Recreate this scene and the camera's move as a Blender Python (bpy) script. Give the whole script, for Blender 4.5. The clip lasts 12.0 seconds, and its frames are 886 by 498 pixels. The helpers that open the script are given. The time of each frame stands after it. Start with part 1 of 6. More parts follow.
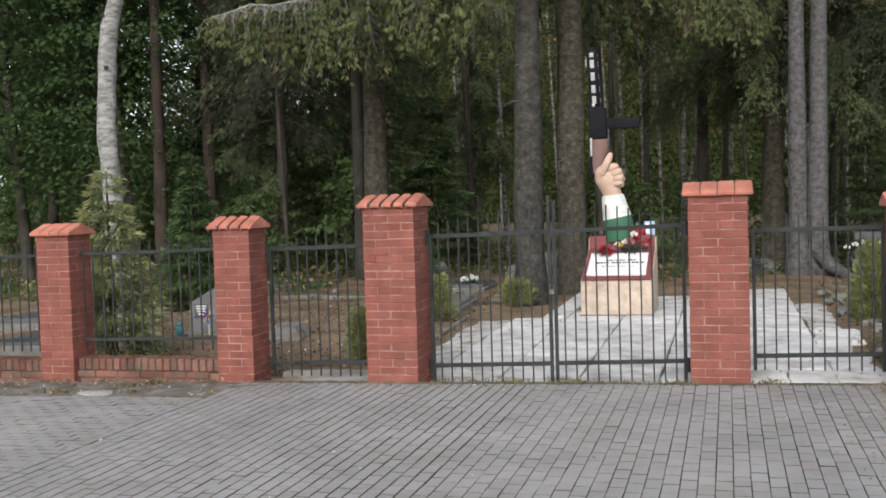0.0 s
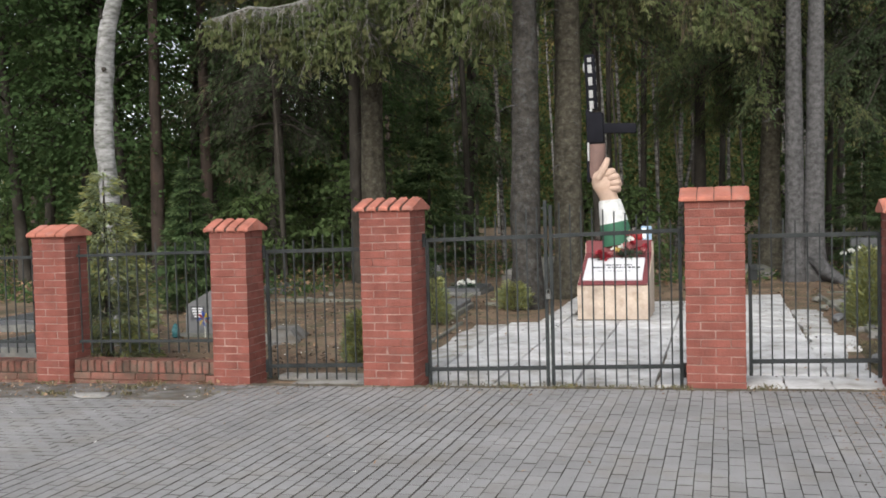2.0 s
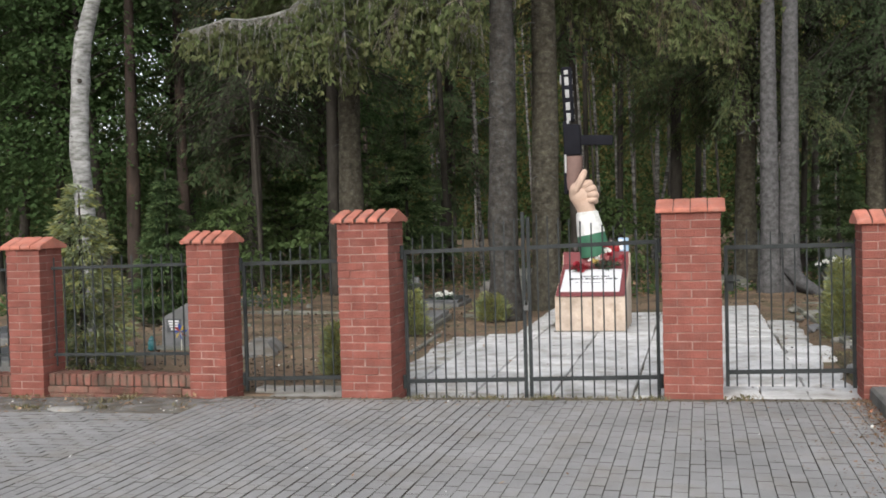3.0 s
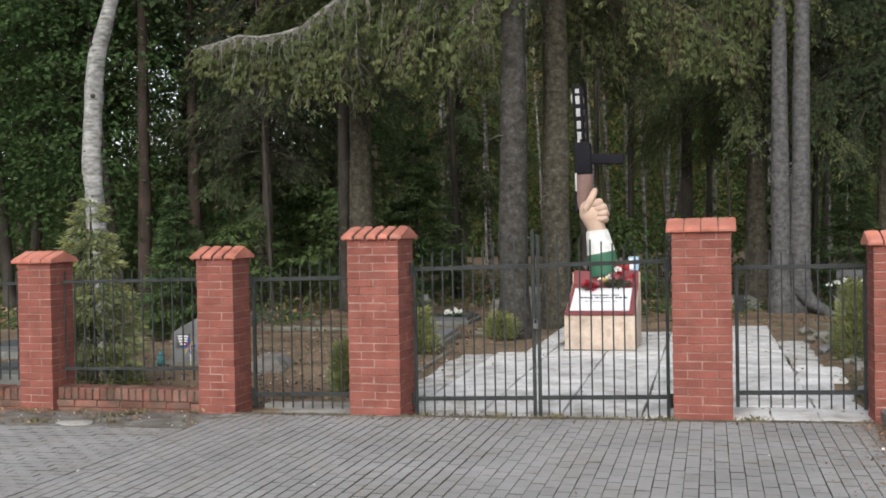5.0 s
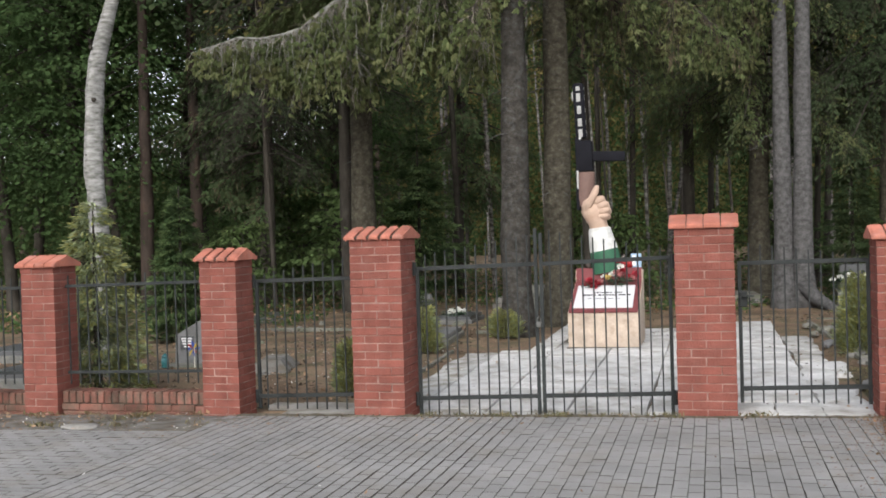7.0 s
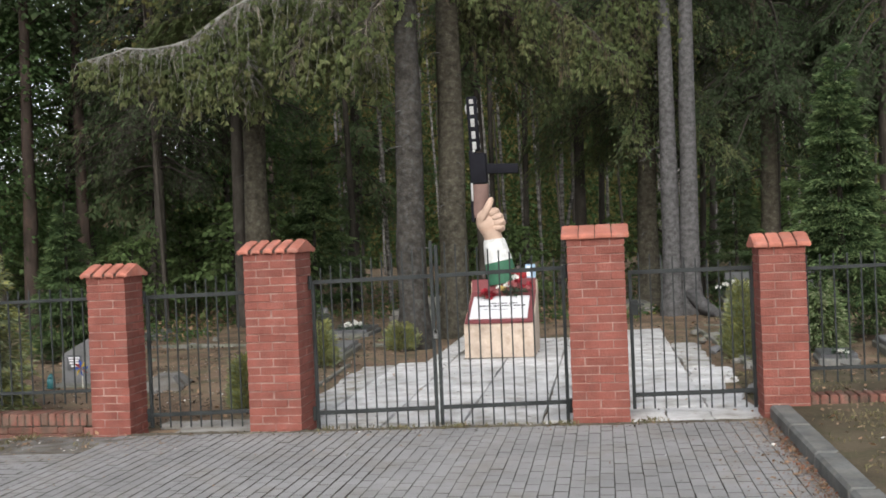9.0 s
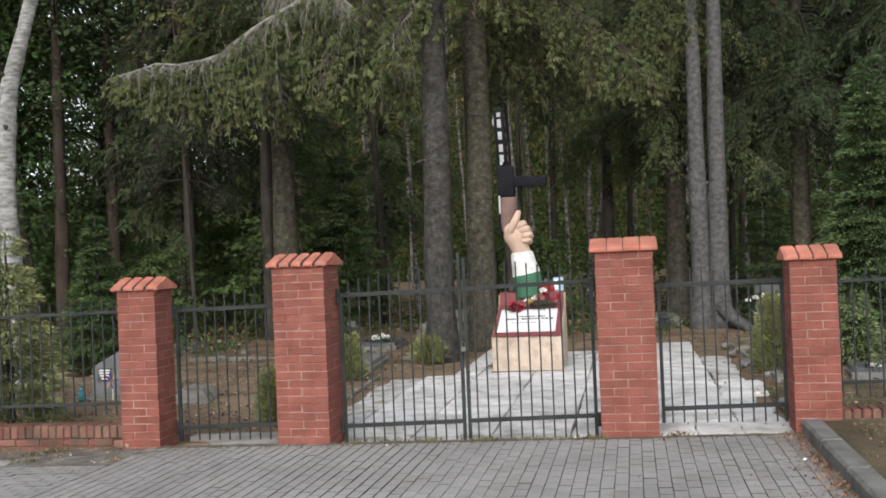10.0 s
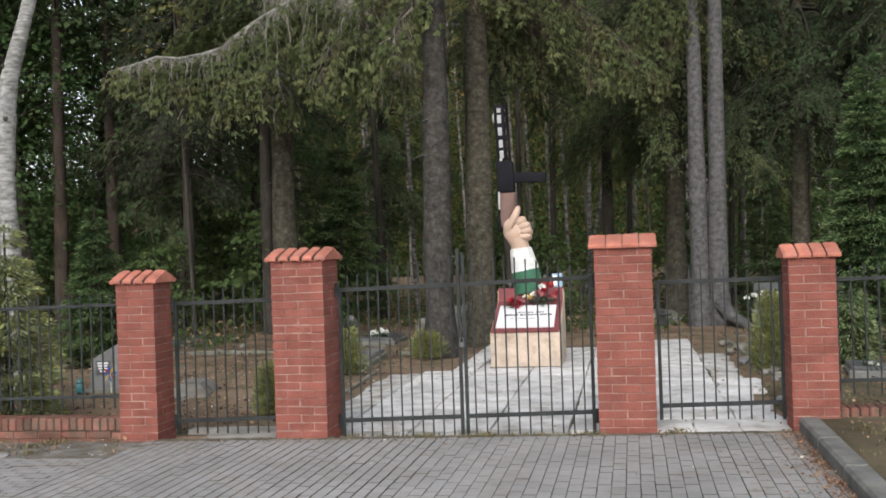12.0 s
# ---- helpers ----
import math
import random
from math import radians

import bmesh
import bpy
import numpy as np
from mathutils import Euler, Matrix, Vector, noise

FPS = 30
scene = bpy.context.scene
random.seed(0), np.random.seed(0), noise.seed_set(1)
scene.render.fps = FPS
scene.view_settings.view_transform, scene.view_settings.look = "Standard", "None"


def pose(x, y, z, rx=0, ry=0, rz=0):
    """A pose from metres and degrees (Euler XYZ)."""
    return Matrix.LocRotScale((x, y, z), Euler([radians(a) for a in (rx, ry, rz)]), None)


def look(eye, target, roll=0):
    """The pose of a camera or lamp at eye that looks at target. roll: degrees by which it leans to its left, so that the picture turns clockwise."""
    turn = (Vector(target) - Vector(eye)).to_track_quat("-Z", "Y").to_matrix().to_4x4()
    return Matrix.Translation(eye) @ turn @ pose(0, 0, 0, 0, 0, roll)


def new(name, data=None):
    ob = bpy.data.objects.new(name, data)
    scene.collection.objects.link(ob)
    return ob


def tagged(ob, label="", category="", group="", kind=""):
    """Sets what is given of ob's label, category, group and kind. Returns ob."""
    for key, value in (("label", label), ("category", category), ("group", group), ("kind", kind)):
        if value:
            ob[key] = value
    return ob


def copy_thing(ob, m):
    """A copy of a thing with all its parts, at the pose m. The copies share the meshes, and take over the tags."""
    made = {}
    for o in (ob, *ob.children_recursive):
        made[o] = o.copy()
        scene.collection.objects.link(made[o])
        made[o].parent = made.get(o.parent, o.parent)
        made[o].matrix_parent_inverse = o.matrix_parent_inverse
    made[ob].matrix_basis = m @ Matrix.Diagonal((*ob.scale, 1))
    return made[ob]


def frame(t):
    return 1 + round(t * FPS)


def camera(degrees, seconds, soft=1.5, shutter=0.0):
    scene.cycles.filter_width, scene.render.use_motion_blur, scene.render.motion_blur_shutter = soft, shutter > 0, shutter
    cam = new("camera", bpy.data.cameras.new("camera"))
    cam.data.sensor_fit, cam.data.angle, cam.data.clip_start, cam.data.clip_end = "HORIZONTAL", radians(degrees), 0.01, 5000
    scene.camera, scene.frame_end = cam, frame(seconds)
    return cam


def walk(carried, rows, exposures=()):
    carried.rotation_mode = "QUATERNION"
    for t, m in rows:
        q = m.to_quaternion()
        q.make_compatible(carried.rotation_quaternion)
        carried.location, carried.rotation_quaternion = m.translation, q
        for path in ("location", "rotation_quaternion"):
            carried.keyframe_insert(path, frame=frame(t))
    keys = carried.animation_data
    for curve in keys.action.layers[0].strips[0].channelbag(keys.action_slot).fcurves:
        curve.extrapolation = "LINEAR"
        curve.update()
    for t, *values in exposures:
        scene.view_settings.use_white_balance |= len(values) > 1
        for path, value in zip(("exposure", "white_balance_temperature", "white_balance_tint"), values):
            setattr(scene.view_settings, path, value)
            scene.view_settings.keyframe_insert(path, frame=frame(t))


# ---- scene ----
# ---- camera: held by hand at one spot, turning ----
cam = camera(46.23, 12.0, soft=1.75)
EYE = (3.306, -9.186, 1.705)
TURNS = [  # seconds, yaw to the left, pitch, roll
    (0.0, 15.389, -2.743, 1.822),
    (0.5, 15.112, -2.934, 1.794),
    (1.0, 14.701, -2.463, 1.567),
    (1.5, 14.386, -2.178, 1.755),
    (2.0, 15.202, -2.540, 1.466),
    (2.5, 14.550, -2.390, 0.948),
    (3.0, 13.960, -1.922, 1.523),
    (3.2, 13.369, -1.876, 1.317),
    (4.8, 14.128, -0.961, 1.260),
    (5.0, 14.481, -0.951, 1.031),
    (5.5, 14.396, -1.209, 0.781),
    (6.0, 14.322, -1.110, 1.422),
    (6.5, 14.759, -1.084, 1.307),
    (7.0, 14.621, -0.988, 1.743),
    (7.2, 14.214, -0.508, 1.809),
    (8.8, 9.063, -0.443, 2.316),
    (9.0, 8.855, -0.500, 2.332),
    (9.5, 9.271, 0.069, 2.345),
    (10.0, 10.344, 0.280, 2.410),
    (10.5, 9.972, 0.210, 2.091),
    (11.0, 10.083, 0.097, 1.936),
    (11.5, 10.101, 0.215, 1.876),
    (12.0, 10.310, 0.022, 1.975),
]


def held(yaw, pitch, roll):
    return pose(*EYE) @ pose(0, 0, 0, 0, 0, yaw) @ pose(0, 0, 0, 90 + pitch) @ pose(0, 0, 0, 0, 0, -roll)


walk(cam, [(t, held(yaw, pitch, roll)) for t, yaw, pitch, roll in TURNS])

# ---- world and light: overcast daylight ----
world = bpy.data.worlds.new("world")
scene.world = world
world.use_nodes = True
wn, wl = world.node_tree.nodes, world.node_tree.links
sky = wn.new("ShaderNodeTexSky")
sky.sky_type, sky.sun_disc = "NISHITA", False
sky.sun_elevation, sky.sun_rotation = radians(35), radians(176)
sky.air_density, sky.dust_density, sky.ozone_density = 1.0, 2.0, 1.0
soft_sky = wn.new("ShaderNodeHueSaturation")
soft_sky.inputs["Saturation"].default_value = 0.30
wl.new(sky.outputs[0], soft_sky.inputs["Color"])
wl.new(soft_sky.outputs[0], wn["Background"].inputs["Color"])
wn["Background"].inputs["Strength"].default_value = 0.15
sun_data = bpy.data.lights.new("sun", "SUN")
sun_data.energy, sun_data.angle, sun_data.color = 1.0, radians(40), (1.0, 0.97, 0.93)
sun = new("sun", sun_data)
sun.matrix_world = look((1.5, -22, 15.5), (0, 0, 0))
scene.view_settings.exposure = 0.95

# ---- materials ----


def material(name, base, rough=0.8, var=0.2, scale=3.0, fine=40.0, bump=0.15, spread=0.0, island=0.0, second=None, amount=0.45,
             metal=0.0, through_light=0.0, stretch=(1, 1, 1), gloss=0.3):
    """Base colour varied by coarse and fine noise in world space; spread: from object to object; island: from piece to piece;
    second: a stain colour that covers about `amount` of the surface in patches."""
    m = bpy.data.materials.new(name)
    m.use_nodes = True
    n, k = m.node_tree.nodes, m.node_tree.links
    b = n["Principled BSDF"]
    geo = n.new("ShaderNodeNewGeometry")
    place = n.new("ShaderNodeVectorMath")
    place.operation = "MULTIPLY"
    place.inputs[1].default_value = stretch
    k.new(geo.outputs["Position"], place.inputs[0])

    def grain(size, detail):
        t = n.new("ShaderNodeTexNoise")
        t.inputs["Scale"].default_value, t.inputs["Detail"].default_value = size, detail
        k.new(place.outputs[0], t.inputs["Vector"])
        return t.outputs["Fac"]

    def span(value, a0, a1, b0, b1):
        r = n.new("ShaderNodeMapRange")
        for i, v in enumerate((a0, a1, b0, b1)):
            r.inputs[1 + i].default_value = v
        k.new(value, r.inputs[0])
        return r.outputs[0]

    def times(a, c):
        t = n.new("ShaderNodeMath")
        t.operation = "MULTIPLY"
        k.new(a, t.inputs[0])
        k.new(c, t.inputs[1])
        return t.outputs[0]

    coarse, small = grain(scale, 3), grain(fine, 4)
    level = times(span(coarse, 0.3, 0.7, 1 - var, 1 + var), span(small, 0.25, 0.75, 1 - 0.6 * var, 1 + 0.6 * var))
    if spread:
        level = times(level, span(n.new("ShaderNodeObjectInfo").outputs["Random"], 0, 1, 1 - spread, 1 + spread))
    if island:
        level = times(level, span(geo.outputs["Random Per Island"], 0, 1, 1 - island, 1 + island))
    mix = n.new("ShaderNodeMix")
    mix.data_type = "RGBA"
    mix.inputs["A"].default_value = (*base, 1)
    mix.inputs["B"].default_value = (*(second or base), 1)
    k.new(span(grain(scale * 1.7 + 0.31, 5), 1 - amount - 0.12, 1 - amount + 0.12, 0, 1), mix.inputs["Factor"])
    scaled = n.new("ShaderNodeVectorMath")
    scaled.operation = "SCALE"
    k.new(mix.outputs["Result"], scaled.inputs[0])
    k.new(level, scaled.inputs["Scale"])
    k.new(scaled.outputs[0], b.inputs["Base Color"])
    b.inputs["Metallic"].default_value, b.inputs["Specular IOR Level"].default_value = metal, gloss
    k.new(span(small, 0.2, 0.8, max(rough - 0.1, 0), min(rough + 0.1, 1)), b.inputs["Roughness"])
    if bump:
        relief = n.new("ShaderNodeBump")
        relief.inputs["Strength"].default_value, relief.inputs["Distance"].default_value = bump, 0.02
        k.new(small, relief.inputs["Height"])
        k.new(relief.outputs[0], b.inputs["Normal"])
    if through_light:
        leaf, blend = n.new("ShaderNodeBsdfTranslucent"), n.new("ShaderNodeMixShader")
        k.new(scaled.outputs[0], leaf.inputs["Color"])
        blend.inputs[0].default_value = through_light
        k.new(b.outputs[0], blend.inputs[1])
        k.new(leaf.outputs[0], blend.inputs[2])
        k.new(blend.outputs[0], n["Material Output"].inputs["Surface"])
    return m


BRICK = material("brick_red", (0.194, 0.067, 0.052), 0.9, 0.2, 5, 60, 0.6, spread=0.10, second=(0.190, 0.076, 0.061), amount=0.42, gloss=0.15)
BRICK_OLD = material("weathered_brick", (0.165, 0.075, 0.058), 0.95, 0.28, 5, 60, 0.5, spread=0.2, second=(0.115, 0.075, 0.058), amount=0.5, gloss=0.1)
MORTAR = material("mortar", (0.27, 0.18, 0.152), 0.95, 0.3, 4, 90, 0.3, second=(0.20, 0.095, 0.078), amount=0.45, gloss=0.1)
MORTAR_RED = material("red_mortar", (0.20, 0.10, 0.08), 0.95, 0.3, 4, 90, 0.3, second=(0.30, 0.21, 0.185), amount=0.3, gloss=0.1)
TILE = material("cap_tile", (0.37, 0.138, 0.098), 0.85, 0.2, 6, 60, 0.25, spread=0.1, second=(0.32, 0.150, 0.118), amount=0.4, gloss=0.15)
IRON = material("painted_iron", (0.027, 0.030, 0.030), 0.75, 0.3, 6, 80, 0.1, second=(0.032, 0.033, 0.032), amount=0.3, gloss=0.2)
STEEL = material("worn_steel", (0.13, 0.13, 0.125), 0.5, 0.15, 6, 80, 0.05, metal=0.6, gloss=0.4)
PAVER = material("concrete_paver", (0.234, 0.230, 0.226), 0.9, 0.16, 1.2, 55, 0.45, spread=0.06, second=(0.196, 0.185, 0.171), amount=0.4)
PAVER_STUFF = material("concrete_paver_far", (0.234, 0.230, 0.226), 0.9, 0.16, 1.2, 55, 0.45, island=0.06, second=(0.196, 0.185, 0.171), amount=0.4)
SLAB = material("pale_slab", (0.50, 0.495, 0.49), 0.9, 0.2, 2.2, 26, 0.3, spread=0.12, second=(0.32, 0.305, 0.28), amount=0.42, gloss=0.2)
SLAB_DIRTY = material("dirty_slab", (0.40, 0.395, 0.385), 0.95, 0.22, 2.2, 40, 0.3, spread=0.1, second=(0.22, 0.20, 0.165), amount=0.45, gloss=0.15)
DAMP = material("grey_concrete", (0.165, 0.16, 0.152), 0.95, 0.25, 2.5, 45, 0.4, second=(0.105, 0.092, 0.075), amount=0.5, gloss=0.15)
STEP = material("doorstep_concrete", (0.27, 0.26, 0.245), 0.95, 0.25, 2.5, 45, 0.4, second=(0.17, 0.155, 0.13), amount=0.45, gloss=0.15)
KERB = material("kerb_concrete", (0.122, 0.123, 0.117), 0.9, 0.25, 4, 50, 0.35, second=(0.155, 0.15, 0.135), amount=0.42, gloss=0.15)
SOIL = material("needle_litter", (0.178, 0.124, 0.086), 0.97, 0.42, 1.1, 22, 0.9, second=(0.088, 0.078, 0.048), amount=0.46, gloss=0.1)
LAWN = material("thin_lawn", (0.088, 0.071, 0.047), 0.97, 0.3, 1.6, 30, 0.7, second=(0.060, 0.058, 0.032), amount=0.42, gloss=0.1)
SAND = material("joint_dirt", (0.05, 0.045, 0.038), 0.97, 0.3, 2, 40, 0.5, second=(0.075, 0.06, 0.042), amount=0.35, gloss=0.1)
JOINT = material("worn_edge", (0.096, 0.090, 0.083), 0.97, 0.3, 2.5, 30, 0.4, second=(0.060, 0.053, 0.043), amount=0.42, gloss=0.1)
BARK = material("spruce_bark", (0.058, 0.052, 0.039), 0.95, 0.42, 9, 34, 1.0, second=(0.092, 0.086, 0.070), amount=0.38, stretch=(1, 1, 1.15), gloss=0.08)
BARK_GREY = material("grey_bark", (0.045, 0.041, 0.036), 0.95, 0.42, 8, 34, 1.0, second=(0.064, 0.064, 0.062), amount=0.40, stretch=(1, 1, 1.15), gloss=0.08)
BARK_PALE = material("pale_grey_bark", (0.084, 0.082, 0.082), 0.95, 0.38, 11, 40, 1.0, second=(0.064, 0.060, 0.056), amount=0.34, stretch=(1, 1, 1.15), gloss=0.08)
BARK_DARK = material("dark_bark", (0.043, 0.038, 0.032), 0.95, 0.3, 3, 18, 0.9, second=(0.062, 0.055, 0.047), amount=0.4, stretch=(1, 1, 0.45), gloss=0.08)
BARK_PINE = material("pine_bark", (0.040, 0.031, 0.026), 0.95, 0.3, 3, 18, 0.9, second=(0.062, 0.042, 0.033), amount=0.35, stretch=(1, 1, 0.4), gloss=0.08)
BIRCH = material("birch_bark", (0.262, 0.26, 0.252), 0.85, 0.3, 7.0, 24, 0.9, second=(0.125, 0.125, 0.110), amount=0.45, stretch=(0.7, 0.7, 2.0), gloss=0.12)
BIRCH_FAR = material("dull_birch_bark", (0.20, 0.19, 0.175), 0.9, 0.35, 2.6, 15, 0.6, second=(0.06, 0.055, 0.05), amount=0.5, stretch=(1.2, 1.2, 2.6), gloss=0.1)
NEEDLE = material("spruce_needles", (0.106, 0.134, 0.058), 0.9, 0.22, 1.2, 20, 0, island=0.2, second=(0.134, 0.133, 0.064), amount=0.42, through_light=0.5, gloss=0.05)
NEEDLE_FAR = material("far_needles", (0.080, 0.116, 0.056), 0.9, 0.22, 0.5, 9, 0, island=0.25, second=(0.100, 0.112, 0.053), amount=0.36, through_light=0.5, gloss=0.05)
NEEDLE_TIP = material("pale_needle_tips", (0.165, 0.188, 0.088), 0.9, 0.2, 1.2, 20, 0, island=0.25, second=(0.19, 0.185, 0.09), amount=0.4, through_light=0.5, gloss=0.05)
LEAF = material("broad_leaves", (0.062, 0.104, 0.040), 0.85, 0.25, 0.4, 9, 0, island=0.3, second=(0.098, 0.118, 0.046), amount=0.34, through_light=0.5, gloss=0.05)
THUJA = material("thuja_sprays", (0.105, 0.150, 0.062), 0.8, 0.25, 2, 16, 0, island=0.4, second=(0.15, 0.165, 0.075), amount=0.35, through_light=0.35, gloss=0.1)
THUJA_GREEN = material("fresh_green_sprays", (0.060, 0.098, 0.042), 0.8, 0.25, 2, 16, 0, island=0.4, second=(0.10, 0.15, 0.055), amount=0.35, through_light=0.35, gloss=0.1)
THUJA_TIP = material("light_green_tips", (0.135, 0.185, 0.080), 0.8, 0.25, 2, 16, 0, island=0.4, second=(0.15, 0.20, 0.08), amount=0.35, through_light=0.35, gloss=0.1)
THUJA_PALE = material("pale_sprays", (0.28, 0.285, 0.105), 0.8, 0.25, 3, 16, 0, island=0.45, second=(0.33, 0.30, 0.125), amount=0.35, through_light=0.5, gloss=0.1)
THUJA_MID = material("grey_green_sprays", (0.25, 0.29, 0.165), 0.8, 0.25, 2.5, 16, 0, island=0.4, second=(0.27, 0.27, 0.15), amount=0.35, through_light=0.4, gloss=0.1)
# Lighter than LEAF: the light on the undergrowth is put into its colour.
LEAF_BUSH = material("bush_leaves", (0.092, 0.135, 0.052), 0.85, 0.25, 0.4, 9, 0, island=0.3, second=(0.12, 0.135, 0.055), amount=0.35, through_light=0.5, gloss=0.05)
# Yellow-green leaves; in the far woods their brighter tone stands for gap light.
LEAF_YELLOW = material("yellow_green_leaves", (0.128, 0.128, 0.048), 0.85, 0.25, 0.4, 9, 0, island=0.3, second=(0.165, 0.125, 0.05), amount=0.4, through_light=0.5, gloss=0.05)
# Brown dead twigs; in the back rows their brown also stands for shade.
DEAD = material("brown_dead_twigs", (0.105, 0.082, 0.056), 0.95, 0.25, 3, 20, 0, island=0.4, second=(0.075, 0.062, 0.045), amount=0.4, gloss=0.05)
# Darker copies of the needles and twigs: canopy shade put into the colour.
NEEDLE_SHADED = material("shaded_needles", (0.042, 0.060, 0.030), 0.9, 0.22, 0.5, 9, 0, island=0.25, through_light=0.3, gloss=0.05)
TWIG_SHADED = material("shaded_dead_twigs", (0.036, 0.033, 0.026), 0.95, 0.25, 3, 20, 0, island=0.4, gloss=0.05)
LICHEN = material("lichened_limb", (0.25, 0.25, 0.225), 0.95, 0.3, 9, 40, 0.3, second=(0.16, 0.15, 0.125), amount=0.4, gloss=0.05)
TWIG = material("dead_twigs", (0.185, 0.165, 0.135), 0.95, 0.25, 3, 20, 0, island=0.3, gloss=0.05)

# ---- ways to build ----


def mesh_of(name, verts, faces, *mats):
    me = bpy.data.meshes.new(name)
    me.from_pydata([tuple(v) for v in verts], [], faces)
    for m in mats:
        me.materials.append(m)
    return me


def part(name, bm, mat, parent, label="", at=(0, 0, 0), smooth=False):
    """Links a bmesh or a mesh as one object under a thing or part."""
    if isinstance(bm, bmesh.types.BMesh):
        me = bpy.data.meshes.new(name)
        bm.normal_update()
        bm.to_mesh(me)
        bm.free()
    else:
        me = bm
    if mat and not me.materials:
        me.materials.append(mat)
    if smooth:
        me.shade_smooth()
    ob = new(name, me)
    ob.parent = parent
    ob.location = at
    return tagged(ob, label)


def thing(name, at, label, category, group="", kind=""):
    ob = new(name)
    ob.empty_display_size = 0.2
    ob.location = at
    return tagged(ob, label, category, group, kind)


def box_bm(lx, ly, lz, c=0.0, base=False, segments=1):
    """A box, centred (or standing on z = 0), with chamfered edges."""
    bm = bmesh.new()
    bmesh.ops.create_cube(bm, size=1)
    bmesh.ops.scale(bm, vec=(lx, ly, lz), verts=bm.verts)
    if base:
        bmesh.ops.translate(bm, vec=(0, 0, lz / 2), verts=bm.verts)
    if c:
        bmesh.ops.bevel(bm, geom=bm.edges[:], offset=c, segments=segments, affect="EDGES", profile=0.5)
    return bm


def box_mesh(name, lx, ly, lz, mat, c=0.0, base=False):
    bm = box_bm(lx, ly, lz, c, base)
    me = bpy.data.meshes.new(name)
    bm.to_mesh(me)
    bm.free()
    me.materials.append(mat)
    return me


def tube(points, sides=10, wobble=0.0, seed=0):
    """Vertices and faces of a tapered tube along (x, y, z, r) points, closed at both ends."""
    verts, faces = [], []
    for i, (x, y, z, r) in enumerate(points):
        a, c = Vector(points[max(i - 1, 0)][:3]), Vector(points[min(i + 1, len(points) - 1)][:3])
        ahead = (c - a).normalized()
        u = ahead.cross(Vector((0.31, 0.95, 0.02)) if abs(ahead.y) < 0.9 else Vector((1, 0, 0))).normalized()
        v = ahead.cross(u)
        for s in range(sides):
            t = 2 * math.pi * s / sides
            d = u * math.cos(t) + v * math.sin(t)
            rr = r * (1 + wobble * noise.noise(Vector((x, y, z)) * 1.7 + d * 1.3 + Vector((seed * 7.1, 0, 0))))
            verts.append(Vector((x, y, z)) + d * rr)
    for i in range(len(points) - 1):
        for s in range(sides):
            p, q = i * sides + s, i * sides + (s + 1) % sides
            faces.append((p, q, q + sides, p + sides))
    faces.append(tuple(range(sides - 1, -1, -1)))
    faces.append(tuple(range((len(points) - 1) * sides, len(points) * sides)))
    return verts, faces


def quads_mesh(name, V, mats, which=None, extra=None):
    """A mesh of loose faces from an (n, corners, 3) array; extra: verts and faces (of the first material) joined to it."""
    n, c = V.shape[:2]
    verts = V.reshape(-1, 3)
    start, loops = [], []
    ev, ef = extra if extra else ([], [])
    e = len(ev)
    if e:
        verts = np.concatenate([np.array([tuple(v) for v in ev]), verts])
    for f in ef:
        start.append(len(loops))
        loops.extend(f)
    first = len(loops)
    start = np.concatenate([np.array(start, int), first + c * np.arange(n)])
    loops = np.concatenate([np.array(loops, int), e + np.arange(c * n)])
    me = bpy.data.meshes.new(name)
    me.vertices.add(len(verts))
    me.vertices.foreach_set("co", verts.astype(np.float32).ravel())
    me.loops.add(len(loops))
    me.loops.foreach_set("vertex_index", loops.astype(np.int32))
    me.polygons.add(len(start))
    me.polygons.foreach_set("loop_start", start.astype(np.int32))
    for m in mats:
        me.materials.append(m)
    index = np.concatenate([np.zeros(len(ef), int), np.ones(n, int) if which is None else which])
    me.polygons.foreach_set("material_index", index.astype(np.int32))
    me.update(calc_edges=True)
    me.validate()
    return me


def unit(a):
    return a / np.maximum(np.linalg.norm(a, axis=-1, keepdims=True), 1e-9)


def cards(rng, P, D, L, W, cup=0.0):
    """Kite-shaped leaves or sprays: from P along D, L long and W wide, each turned at random about its axis."""
    D = unit(D)
    S = unit(np.cross(D, unit(rng.normal(size=D.shape) + (0, 0, 0.6))))
    L, W = np.broadcast_to(L, len(P))[:, None], np.broadcast_to(W, len(P))[:, None]
    mid = P + D * L * 0.42
    tip = P + D * L
    tip = tip - np.array((0, 0, 1)) * L * cup
    return np.stack([P, mid + S * W / 2, tip, mid - S * W / 2], 1)


def blades(rng, P, D, N, L, W, cup=0.0, loose=0.5, plain=False):
    """Blunt six-cornered (plain: four-cornered) shoots or leaves: from P along D, facing about N, L long and W wide."""
    D = unit(D)
    S = unit(np.cross(D, unit(N) + rng.normal(size=D.shape) * loose))
    L, W = np.broadcast_to(L, len(P))[:, None], np.broadcast_to(W, len(P))[:, None]
    down = np.array((0, 0, 1.0)) * L * cup
    a, b, tip = P + D * L * 0.28, P + D * L * 0.78 - down * 0.5, P + D * L - down
    if plain:
        mid = (a + b) / 2
        return np.stack([P, mid + S * W * 0.5, tip, mid - S * W * 0.5], 1)
    return np.stack([P, a + S * W * 0.46, b + S * W * 0.42, tip, b - S * W * 0.42, a - S * W * 0.46], 1)


def rise(x, y):
    """Height of the paved ground: it climbs gently to the right."""
    return 0.012 * np.clip(x, -8, 8)


